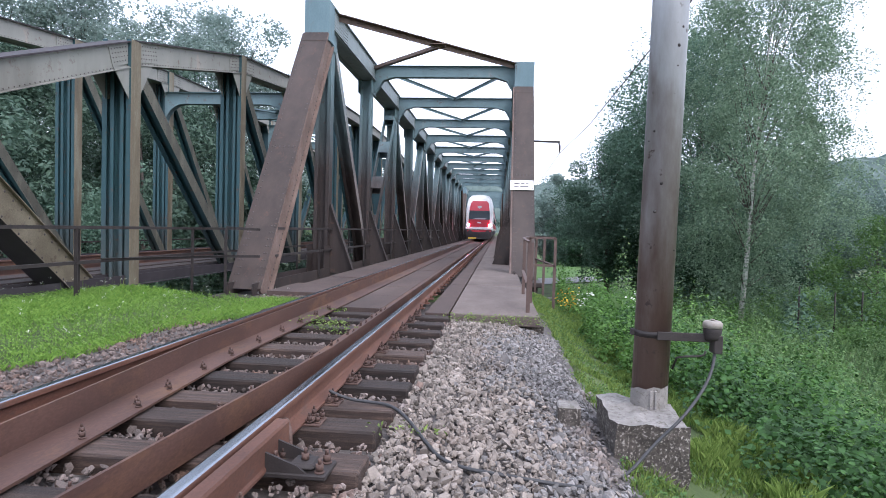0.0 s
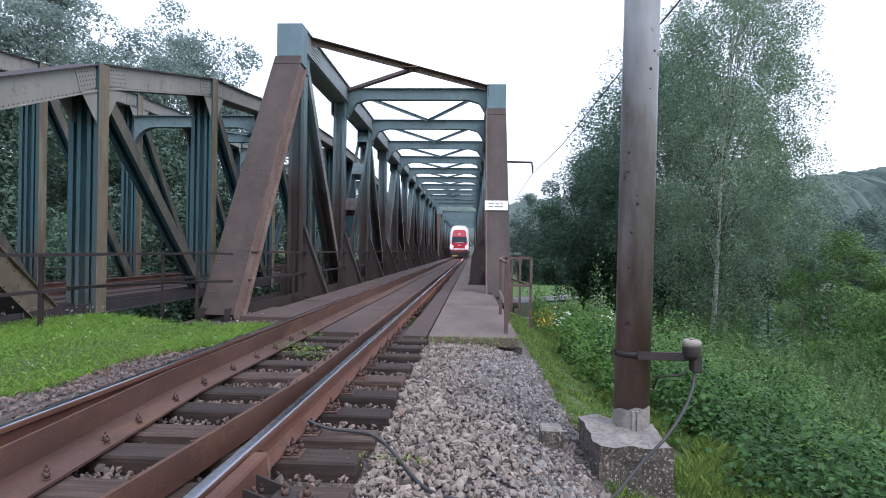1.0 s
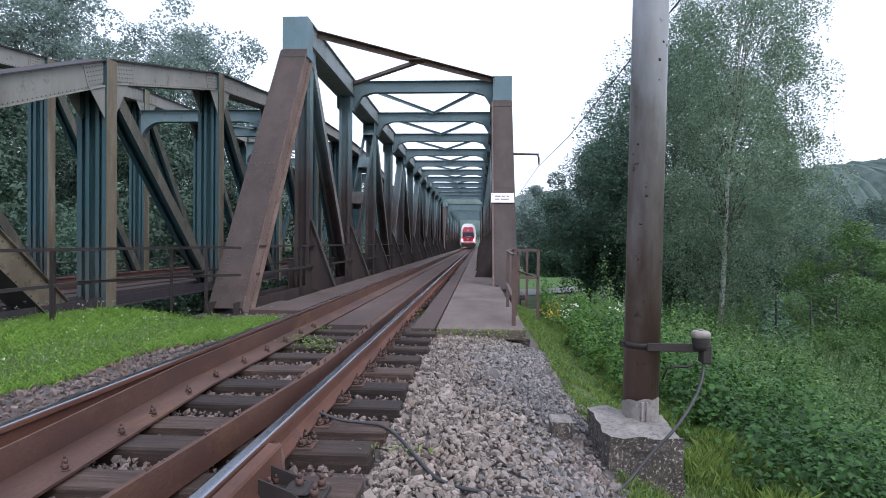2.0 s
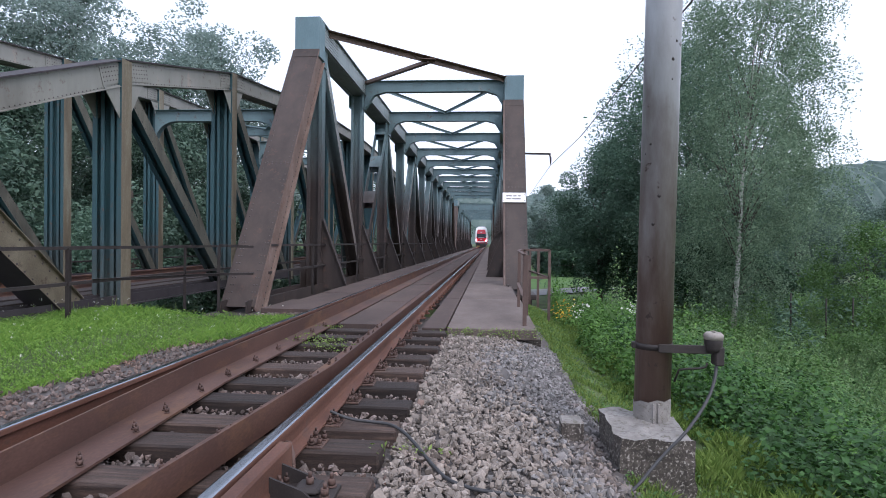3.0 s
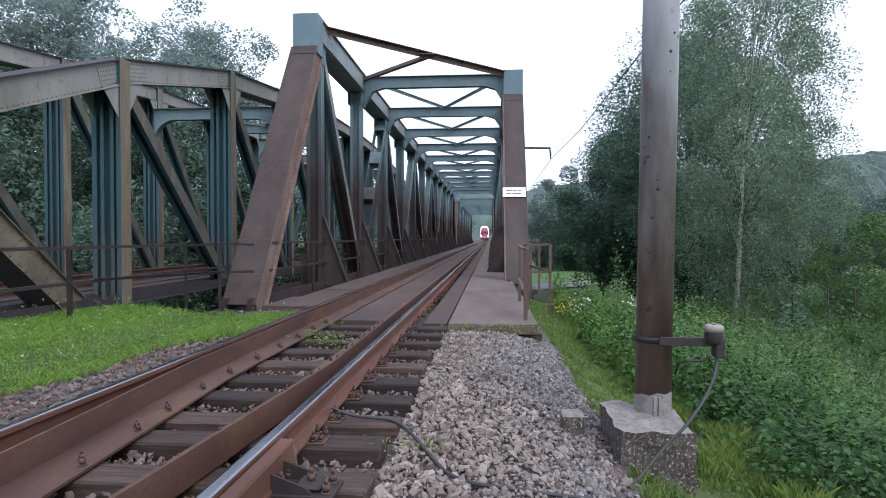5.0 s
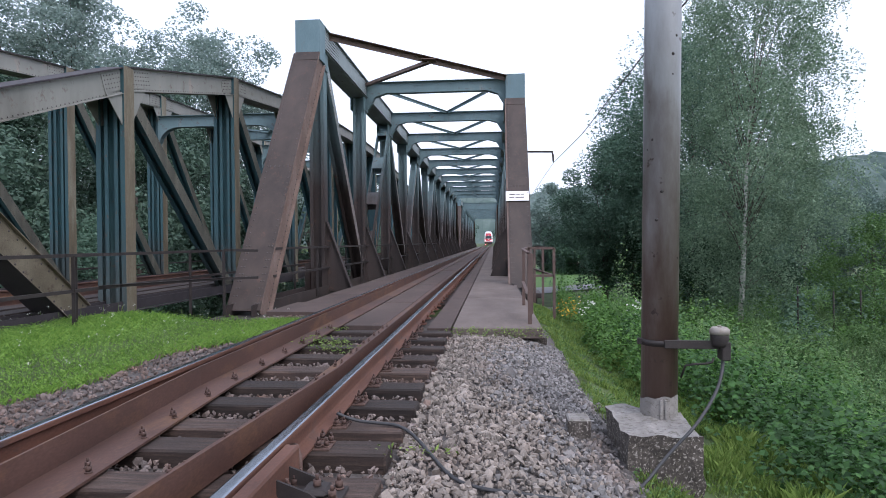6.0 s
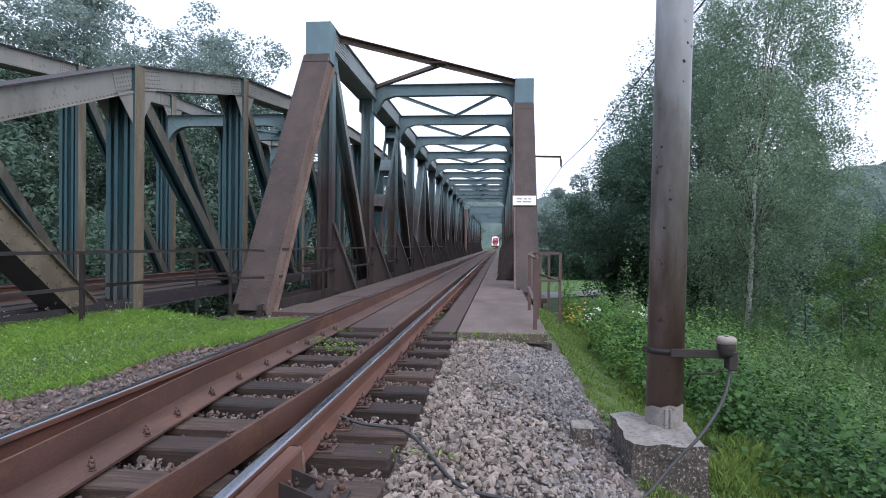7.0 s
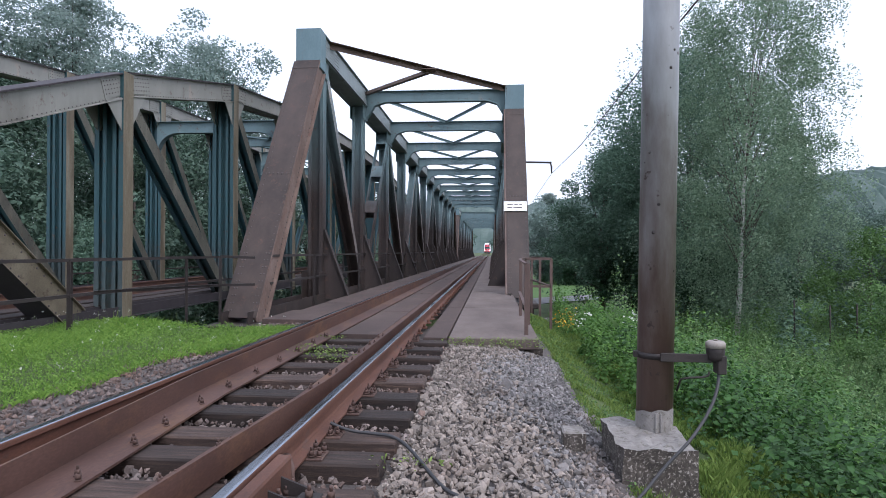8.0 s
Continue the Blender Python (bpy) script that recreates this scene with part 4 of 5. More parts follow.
def railing(name, label, posts, rails, group="", mat=None):
    mat = mat or RAILING
    root = thing(name, label, "railing", group=group)
    for x, y, z0, z1 in posts:
        bm = bmesh.new()
        box(bm, x - 0.028, x + 0.028, y - 0.004, y + 0.004, z0, z1)
        box(bm, x - 0.028, x - 0.02, y + 0.004, y + 0.05, z0, z1)
        part("post", bm, mat, root)
    for p, q in rails:
        bm = bmesh.new()
        m, ln = axis(p, q, (0, 0, 1))
        box(bm, -0.024, 0.024, 0, ln, -0.004, 0.004, 0, 0, m)
        box(bm, 0.018, 0.024, 0, ln, 0.004, 0.045, 0, 0, m)
        part("handrail", bm, mat, root)
    return root


walk_railing = railing("railing", "rusty angle-steel railing round the end of the bridge walkway",
        [(2.4, 8.4, -0.3, 0.9), (2.44, 10.9, -0.3, 0.9), (2.5, 9.6, -0.3, 0.88), (3.15, 12.4, -0.6, 0.93), (3.05, 14.0, -0.6, 0.93), (2.95, 15.4, -0.6, 0.93), (2.62, 12.4, -0.3, 0.93)],
        [((2.4, 8.4, 0.9), (2.44, 10.9, 0.92)), ((2.4, 8.4, 0.3), (2.44, 10.9, 0.32)), ((2.44, 10.9, 0.92), (2.6, 12.4, 0.93)), ((2.6, 12.4, 0.93), (3.15, 12.4, 0.93)), ((2.6, 12.4, 0.35), (3.15, 12.4, 0.35)),
         ((3.15, 12.4, 0.93), (2.95, 15.4, 0.93)), ((3.15, 12.4, 0.35), (2.95, 15.4, 0.35))])
walk_railing.location.z = -0.04
fence_posts = [(-4.2, y, -0.4, 0.88) for y in (4.9, 7.96, 11.23, 14.3, 17.4, 20.5, 23.6, 26.7)]
railing("railing", "long dark steel railing along the outside of the bridge", fence_posts + [(-4.3, 8.14, -0.4, 0.88)],
        [((-4.2, 2, 0.88), (-4.2, 40, 0.88)), ((-4.2, 2, 0.36), (-4.2, 40, 0.36))], mat=DARK_IRON)
railing("railing", "thin dark steel railing between the truss posts of the bridge", [(-2.5, y, -0.3, 0.93) for y in (14.2, 19.1, 24.0, 28.8)],
        [((-2.5, 11.3, 0.93), (-2.5, 48, 0.93)), ((-2.5, 11.3, 0.38), (-2.5, 48, 0.38))], mat=DARK_IRON)
railing("railing", "short steel railing across the foot of the end post", [(-3.17, 10.55, -0.4, 0.92)],
        [((-3.17, 10.55, 0.92), (-2.5, 10.55, 0.9)), ((-3.17, 10.55, 0.38), (-2.5, 10.55, 0.4)), ((-3.17, 10.55, 0.38), (-4.2, 8.5, 0.38))], mat=DARK_IRON)
railing("railing", "dark steel railing on the far walkway of the older bridge", [(-10.6, y, -0.4, 0.9) for y in (6, 9, 12, 15, 18, 21)],
        [((-10.6, 2, 0.75), (-10.6, 40, 0.75)), ((-10.6, 2, 0.3), (-10.6, 40, 0.3))], mat=DARK_IRON)


def mast():
    root = thing("catenary_mast", "weathered brown steel tube mast set in a concrete footing", "mast", (3.1, 4.42, -0.3))
    bm = bmesh.new()
    tube(bm, [(0, 0, 0), (0.045, 0, 3.5), (0.09, 0, 7.5)], 0.129, 28)
    part("tube", bm, POLE, root)
    bm = bmesh.new()
    tube(bm, [(0, 0, 0.0), (0.0, 0, 0.1), (0.001, 0, 0.19), (0.001, 0, 0.21)], 0.1315, 28, 0, False)
    for v in bm.verts:
        if v.co.z > 0.12:
            v.co.z += 0.022 * math.sin(math.atan2(v.co.y, v.co.x) + 2.6) + 0.008 * math.sin(math.atan2(v.co.y, v.co.x) * 7) - 0.02
    part("cement_collar", bm, BLOCK_TOP, root, "pale cement collar at the foot")
    bm = bmesh.new()
    for x in (-0.03, 0.005):
        box(bm, x, x + 0.022, -0.142, -0.126, 0.0, 0.19, 0, 0.003)
    part("collar_seam", bm, BLOCK_TOP, root)
    bm = bmesh.new()
    tube(bm, [(0.008, 0, 0.57), (0.008, 0, 0.615)], 0.1335, 28)
    box(bm, -0.152, -0.12, -0.02, 0.02, 0.57, 0.615, 0, 0.004)
    part("clamp_band", bm, DARK_IRON, root)
    bm = bmesh.new()
    rng = random.Random(3)
    for _ in range(26):
        a, z = rng.uniform(0, 6.28), rng.uniform(0.8, 5.0)
        r = 0.1295
        c = Vector((math.cos(a) * r + 0.045 * z / 3.5, math.sin(a) * r, z))
        rivets(bm, [c], rng.uniform(0.006, 0.014), (math.cos(a), math.sin(a), 0))
    part("welds", bm, DARK_IRON, root)["kind"] = "stuff"
    bm = bmesh.new()
    box(bm, 0.0, 0.42, -0.16, -0.145, 0.565, 0.625, 0, 0.003)
    box(bm, 0.0, 0.42, -0.145, -0.11, 0.565, 0.571)
    box(bm, 0.18, 0.25, -0.163, -0.16, 0.595, 0.612)
    part("bracket_arm", bm, DARK_IRON, root)
    bm = bmesh.new()
    box(bm, 0.38, 0.44, -0.2, -0.1, 0.490, 0.620, 0, 0.006)
    tube(bm, [(0.38, -0.15, 0.585), (0.38, -0.15, 0.610), (0.38, -0.15, 0.640), (0.38, -0.15, 0.670), (0.38, -0.15, 0.685)], [0.055, 0.058, 0.062, 0.062, 0.05], 18)
    part("terminal_box", bm, DARK_IRON, root, "small round cable terminal on the bracket")
    bm = bmesh.new()
    tube(bm, [(0.38, -0.15, 0.670), (0.38, -0.15, 0.705), (0.38, -0.15, 0.720)], [0.066, 0.066, 0.05], 18)
    tube(bm, [(0.38, -0.15, 0.720), (0.38, -0.15, 0.730)], 0.015, 8)
    part("cap", bm, GREYPAINT, root, "chalky pale cap")
    bm = bmesh.new()
    tube(bm, [(0.34, -0.15, 0.500), (0.33, -0.15, 0.470), (0.29, -0.15, 0.460), (0.2, -0.15, 0.455), (0.15, -0.13, 0.440), (0.13, -0.1, 0.350)], 0.008, 6)
    part("thin_pipe", bm, DARK_IRON, root)
    return root


mast()


def footing():
    bm = bmesh.new()
    x0, x1, y0, y1, zt, zb = 2.76, 3.245, 3.9, 4.62, -0.245, -1.0
    n = 10
    def wob(p):
        p = Vector(p)
        return p + Vector((noise.noise(p * 7), noise.noise(p * 7 + Vector((5, 0, 0))), noise.noise(p * 9 + Vector((0, 9, 0))))) * 0.026
    grid = {}
    def vert(p):
        k = tuple(round(c, 4) for c in p)
        if k not in grid:
            grid[k] = bm.verts.new(wob(p))
        return grid[k]
    def sheet(o, u, v, mat):
        for i in range(n):
            for j in range(n):
                q = [o + u * (a / n) + v * (b / n) for a, b in ((i, j), (i + 1, j), (i + 1, j + 1), (i, j + 1))]
                bm.faces.new([vert(p) for p in q]).material_index = mat
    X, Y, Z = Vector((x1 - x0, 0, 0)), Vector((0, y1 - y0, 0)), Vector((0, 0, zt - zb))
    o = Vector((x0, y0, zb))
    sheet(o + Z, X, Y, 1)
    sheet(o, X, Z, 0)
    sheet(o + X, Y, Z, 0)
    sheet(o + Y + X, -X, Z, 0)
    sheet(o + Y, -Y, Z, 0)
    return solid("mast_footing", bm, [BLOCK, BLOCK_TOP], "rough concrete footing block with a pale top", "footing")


footing()


def marker():
    bm = bmesh.new()
    box(bm, 2.42, 2.58, 4.25, 4.42, -0.6, -0.25, 0, 0.012)
    for v in bm.verts:
        v.co += Vector((noise.noise(v.co * 13), noise.noise(v.co * 13 + Vector((3, 3, 3))), 0)) * 0.015
    # Top face in the pale concrete, sides in the darker one.
    for f in bm.faces:
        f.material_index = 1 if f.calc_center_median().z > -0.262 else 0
    solid("marker_stone", bm, [BLOCK, BLOCK_TOP], "small squared stone marker with a paler top", "marker stone")


marker()


def cable():
    cu = bpy.data.curves.new("cable", "CURVE")
    cu.dimensions, cu.bevel_depth, cu.bevel_resolution = "3D", 0.011, 2
    sp = cu.splines.new("NURBS")
    pts = [(0.84, 3.8, -0.1), (0.95, 3.8, -0.15), (1.12, 3.81, -0.165), (1.27, 3.79, -0.17), (1.4, 3.66, -0.21), (1.55, 3.35, -0.235), (1.67, 3.1, -0.24), (1.82, 3.02, -0.25), (1.96, 3.0, -0.255), (2.25, 3.01, -0.29), (2.5, 3.18, -0.38),
           (2.76, 3.62, -0.5), (3.0, 3.8, -0.31), (3.17, 3.84, -0.16), (3.4, 4.1, 0.0), (3.5, 4.25, 0.15), (3.5, 4.27, 0.21)]
    sp.points.add(len(pts) - 1)
    for p, c in zip(sp.points, pts):
        p.co = (*c, 1)
    sp.use_endpoint_u, sp.order_u = True, 3
    cu.materials.append(RUBBER)
    dg = new("cable_curve", cu)
    bpy.context.view_layer.update()
    me = bpy.data.meshes.new_from_object(dg.evaluated_get(bpy.context.evaluated_depsgraph_get()))
    bpy.data.objects.remove(dg)
    tagged(new("cable", me), "black rubber-sheathed cable from the rail to the mast", "cable")


cable()


def rail_brace():
    """Cast angle bracket bolted at the outside of the near rail."""
    root = thing("rail_brace", "rusty bolted cast bracket beside the rail", "rail brace", (0.75, 2.72, -0.19))
    bm = bmesh.new()
    box(bm, 0.06, 0.42, -0.1, 0.1, 0.0, 0.025, 0, 0.005)
    for y in (-0.09, 0.08):
        o = [(0.03, 0.02), (0.33, 0.02), (0.28, 0.06), (0.03, 0.15)]
        prism(bm, o, y, y + 0.014)
    box(bm, 0.012, 0.03, -0.14, 0.14, 0.0, 0.15, 0, 0.004)
    box(bm, 0.22, 0.36, -0.07, 0.07, 0.025, 0.06, 0, 0.02)
    part("bracket", bm, DARK_IRON, root)
    for x, y in ((0.14, 0.0), (0.29, 0.0), (0.38, -0.06), (0.38, 0.06)):
        part("bolt", bolt_bm(0.016, 0.055), BOLTED, root).location = (x, y, 0.05 if 0.2 < x < 0.36 else 0.025)
    bm = bmesh.new()
    tube(bm, [(0.03, 0.4, 0.1), (0.06, 0.36, 0.12), (0.1, 0.3, 0.09), (0.12, 0.26, 0.02)], [0.022, 0.015, 0.015, 0.015], 8)
    part("bond_lug", bm, BOLTED, root)


rail_brace()


def wing_rail():
    """Short rail laid against the outside of the running rail, cut off square."""
    bm = bmesh.new()
    prism(bm, [(0.8, -0.17), (0.88, -0.17), (0.88, -0.155), (0.872, -0.14), (0.872, -0.03), (0.864, -0.018), (0.806, -0.014), (0.798, -0.022)], -3.0, 2.95)
    bm.normal_update()
    for f in bm.faces:
        f.material_index = 1 if f.normal.z > 0.9 and f.calc_center_median().z > -0.03 else 0
    solid("wing_rail", bm, [RUST, BROWN_STEEL], "short rusty wing rail laid against the running rail", "rail")


wing_rail()


def notice():
    root = thing("notice_sign", "white enamel notice with two dark text lines on the end post", "sign", (2.6, 17.6, 2.4))
    root.rotation_euler.x = -math.atan2(3.94, 6.11)
    bm = bmesh.new()
    box(bm, -0.345, 0.345, -0.006, 0.006, -0.18, 0.18, 0, 0.003)
    part("plate", bm, SIGNWHITE, root)
    rng = random.Random(5)
    for z, words in ((0.055, (0.17, 0.1, 0.08)), (-0.055, (0.14, 0.25))):
        x = -sum(words) / 2 - 0.02 * len(words)
        for w in words:
            bm = bmesh.new()
            box(bm, x, x + w, -0.009, -0.006, z - 0.019, z + 0.019)
            part("lettering", bm, INK, root)
            x += w + 0.04
    for x, z in ((-0.31, 0.12), (0.31, 0.12), (-0.31, -0.12), (0.31, -0.12)):
        bm = bmesh.new()
        rivets(bm, [(x, -0.006, z)], 0.012)
        part("screw", bm, DARK_IRON, root)


notice()


def wire_arm():
    root = thing("wire_bracket", "dark steel bracket arm carrying a wire on a hanging insulator", "bracket", (2.98, 20.9, 4.22))
    bm = bmesh.new()
    bar(bm, (0, 0, 0), (1.02, 0, -0.02), 0.06, 0.06, (0, 1, 0))
    part("arm", bm, DARK_IRON, root)
    bm = bmesh.new()
    tube(bm, [(0.98, 0, -0.05), (1.02, 0, -0.15), (1.02, 0, -0.32), (1.03, 0, -0.4)], [0.02, 0.035, 0.03, 0.012], 8)
    part("insulator", bm, DARK_IRON, root)
    bm = bmesh.new()
    pts = [(3.97, 5.5, 3.6), (3.98, 8, 3.62), (4.0, 14, 3.58), (4.0, 20.9, 3.8), (4.06, 45, 3.5), (4.06, 75, 4.0)]
    tube(bm, pts, 0.0095, 6)
    solid("overhead_wire", bm, DARK_IRON, "thin dark wire strung along the bridge", "wire")


wire_arm()

# the train ------------------------------------------------------------------------------


def train():
    root = thing("train", "red and white double-deck electric train with lit red tail lamps", "train")
    half = 1.41
    prof = [(-1.30, 0.95), (-half, 1.15), (-half, 2.9), (-1.36, 3.6), (-1.18, 4.25), (-0.85, 4.55), (-0.3, 4.64), (0.3, 4.64), (0.85, 4.55), (1.18, 4.25), (1.36, 3.6), (half, 2.9), (half, 1.15), (1.30, 0.95)]
    for car in range(3):
        y0 = car * 26.4 + (0.9 if car == 0 else 0)
        bm = bmesh.new()
        prism(bm, prof, y0, (car + 1) * 26.4 - 0.4)
        body = part("car_body", bm, T_WHITE, root, "white car body")
        bm = bmesh.new()
        for s in (-1, 1):
            x = s * half
            lo, hi = sorted((x, x + s * 0.006))
            box(bm, lo, hi, y0 + 0.3, (car + 1) * 26.4 - 0.6, 1.25, 1.75)
            box(bm, lo, hi, y0 + 0.3, (car + 1) * 26.4 - 0.6, 2.65, 2.95)
        part("red_band", bm, T_RED, body)
        for k in range(10):
            for z0, z1 in ((1.85, 2.5), (3.05, 3.55)):
                bm = bmesh.new()
                yy = y0 + 2.2 + k * 2.25
                for s in (-1, 1):
                    x = s * (half if z0 < 2 else 1.385)
                    lo, hi = sorted((x - s * 0.03, x + s * 0.012))
                    box(bm, lo, hi, yy, yy + 1.5, z0, z1)
                part("window", bm, T_GLASS, body)
        bm = bmesh.new()
        box(bm, -1.25, 1.25, y0 + 0.3, (car + 1) * 26.4 - 0.6, 0.35, 0.95)
        part("underframe", bm, T_DARK, root)
        for by in (3.2, 5.8, 19.5, 22.1):
            for s in (-1, 1):
                bm = bmesh.new()
                tube(bm, [(s * 0.68, y0 + by, 0.46), (s * 0.82, y0 + by, 0.46)], 0.46, 18)
                part("wheel", bm, T_DARK, root)
    # rear face, built as stacked outline slices that round inwards
    bm = bmesh.new()
    steps = ((0.9, 1.0, 0.0), (0.45, 0.985, 0.01), (0.15, 0.95, 0.035), (0.0, 0.88, 0.08))
    rings = []
    for y, s, dz in steps:
        rings.append([bm.verts.new((x * s, y + max(0, z - 2.2) ** 2 * 0.11, 0.95 + (z - 0.95) * (1 - dz))) for x, z in prof])
    for a, b in zip(rings, rings[1:]):
        for k in range(len(prof)):
            bm.faces.new((a[k], b[k], b[(k + 1) % len(prof)], a[(k + 1) % len(prof)]))
    bm.faces.new(rings[-1])
    part("cab_shell", bm, T_WHITE, root, "white rounded cab shell")

    def face(name, out, mat, depth, label=""):
        b2 = bmesh.new()
        def yy(z):
            return max(0, z - 2.2) ** 2 * 0.115 - depth
        f = [b2.verts.new((x, yy(z), z)) for x, z in out]
        g = [b2.verts.new((x, yy(z) + 0.05, z)) for x, z in out]
        b2.faces.new(f)
        k = len(out)
        for i in range(k):
            b2.faces.new((f[i], g[i], g[(i + 1) % k], f[(i + 1) % k]))
        bmesh.ops.recalc_face_normals(b2, faces=b2.faces)
        return part(name, b2, mat, root, label)

    face("lower_panel", [(-1.05, 1.35), (1.05, 1.35), (1.05, 2.1), (-1.05, 2.1)], T_RED, 0.02, "red lower cab panel")
    face("windscreen", [(-1.06, 2.1), (1.06, 2.1), (1.02, 3.0), (-1.02, 3.0)], T_GLASS, 0.03, "dark wide windscreen")
    face("upper_panel", [(-1.02, 3.0), (1.02, 3.0), (0.9, 3.75), (0.72, 3.98), (-0.72, 3.98), (-0.9, 3.75)], T_RED, 0.02, "red upper cab panel with grey marking")
    face("marking", [(-0.2, 3.3), (0.0, 3.2), (0.2, 3.3), (0.2, 3.48), (-0.2, 3.48)], T_GREY, 0.035)
    face("wiper_sill", [(-0.75, 2.12), (0.6, 2.12), (0.7, 2.24), (-0.3, 2.24)], T_GREY, 0.04)
    face("badge", [(-0.18, 1.72), (0.18, 1.72), (0.18, 1.85), (-0.18, 1.85)], T_WHITE, 0.035)
    face("bumper_band", [(-1.3, 1.12), (1.3, 1.12), (1.3, 1.33), (-1.3, 1.33)], T_WHITE, 0.03, "white bumper band")
    face("skirt", [(-1.25, 0.45), (1.25, 0.45), (1.3, 1.1), (-1.3, 1.1)], T_DARK, 0.0, "dark lower skirt")
    face("red_stripe", [(-1.2, 0.86), (1.2, 0.86), (1.2, 1.02), (-1.2, 1.02)], T_RED, 0.02)
    face("plough", [(-1.1, 0.12), (1.1, 0.12), (1.25, 0.42), (-1.25, 0.42)], T_DARK, 0.1, "dark snow plough")
    face("plough_edge", [(-1.05, 0.15), (-0.25, 0.15), (-0.25, 0.3), (-1.05, 0.3)], T_MARK, 0.12)
    for s in (-1, 1):
        bm = bmesh.new()
        tube(bm, [(s * 1.06, 0.05, 1.52), (s * 1.06, -0.07, 1.52)], 0.14, 14)
        part("tail_lamp", bm, T_TAIL, root, "glowing red tail lamp")
        bm = bmesh.new()
        tube(bm, [(s * 0.88, 0.1, 0.8), (s * 0.88, -0.4, 0.8)], 0.08, 10)
        tube(bm, [(s * 0.88, -0.4, 0.8), (s * 0.88, -0.45, 0.8)], 0.22, 14)
        part("buffer", bm, T_DARK, root)
        bm = bmesh.new()
        bar(bm, (s * 1.15, -0.05, 2.2), (s * 1.12, 0.02, 2.9), 0.12, 0.05)
        part("mirror_housing", bm, T_WHITE, root)
    bm = bmesh.new()
    bar(bm, (0, -0.05, 0.75), (0, -0.35, 0.7), 0.2, 0.2)
    part("coupler", bm, T_DARK, root)
    bm = bmesh.new()
    box(bm, -0.9, 0.9, 6, 11, 4.64, 4.85, 0, 0.05)
    part("roof_unit", bm, T_GREY, root)
    return root


TRAIN = train()

# plants -------------------------------------------------------------------------------------


def leaf_object(name, corners, mat, parent=None, label="", category="", kind=""):
    me = mats(quads_mesh(name, corners), mat)
    ob = new(name, me)
    if parent is not None:
        ob.parent = parent
    else:
        tagged(ob, label, category, "", kind)
    return ob


def tree(name, label, at, height, spread, seed, leaf, bark, size, count, low=0.15, trunk=0.22, droop=0.0, open_=0.0, clumps=110, lean=0.0):
    """Trunk, limbs reaching to the clumps, and a crown of loose leaves in those clumps."""
    rng = np.random.default_rng(seed)
    root = thing(name, label, "tree", at)
    cen = []
    while len(cen) < clumps:
        u = rng.normal(size=3)
        u /= np.linalg.norm(u)
        r = rng.uniform(0.35, 1.0) ** 0.6
        z = low + (1 - low) * (0.5 + 0.5 * u[2] * r)
        zz = min(1, max(0.03, (z - low) / (1 - low)))
        f = max(0.12, 1 - abs(2 * zz ** 0.8 - 1) ** 3) ** 0.5
        wob = 1 + 0.28 * math.sin(3 * math.atan2(u[1], u[0]) + seed) + 0.15 * math.sin(7 * z + seed)
        cen.append((u[0] * r * spread * f * wob + lean * z * height, u[1] * r * spread * f * wob, z * height))
    cen = np.array(cen)
    bm = bmesh.new()
    top = 0.74 * height
    spine = [(0.12 * math.sin(k * 1.3 + seed) * k * 0.25 + lean * top * k / 6, 0.1 * math.cos(k + seed) * k * 0.25, top * k / 6) for k in range(7)]
    tube(bm, spine, [trunk * (1 - 0.14 * k) for k in range(7)], 9)
    part("trunk", bm, bark, root)
    for c in cen[:: 5]:
        z0 = max(0.1 * height, c[2] * rng.uniform(0.45, 0.75))
        k = z0 / top * 6
        b = Vector(spine[min(6, int(k))]).lerp(Vector(spine[min(6, int(k) + 1)]), k - int(k))
        e = Vector(c)
        mid = b.lerp(e, 0.55) + Vector((0, 0, 0.06 * height * rng.uniform(0, 1)))
        bm = bmesh.new()
        tube(bm, [b, mid, e], [trunk * 0.22, trunk * 0.1, 0.01], 5, 0, False)
        part("limb", bm, BARK, root)
    per = count // clumps
    rad = spread * (0.34 - 0.14 * open_)
    pts, out = [], []
    for c in cen:
        u = rng.normal(size=(per, 3))
        u[:, 2] += 0.25
        u /= np.linalg.norm(u, axis=1)[:, None]
        out.append(u.copy())
        u *= (rng.uniform(0.12, 1, per) ** 0.35)[:, None] * rad * rng.uniform(0.5, 1.15)
        u[:, 2] *= 0.7 + droop
        pts.append(c + u)
        if droop > 0.2:
            k = per // 4
            strand = rng.uniform(-1, 1, (5, 2)) * rad * 0.8
            pick = rng.integers(0, 5, k)
            pts.append(np.column_stack([c[0] + strand[pick, 0] + rng.normal(0, 0.06, k), c[1] + strand[pick, 1] + rng.normal(0, 0.06, k), c[2] - rng.uniform(0, 1, k) * rad * (1 + 2 * droop)]))
            out.append(rng.normal(size=(k, 3)))
    pts, out = np.concatenate(pts), np.concatenate(out)
    ok = pts[:, 2] > 0.1
    leaf_object("crown", leaves(rng, pts[ok], size, 0.4, 0.6, droop, out[ok]), leaf, root)
    return root


def z_at(x, y):
    return float(land(x, y))


def place(x, y, dz=0.0):
    return (x, y, z_at(x, y) + dz)


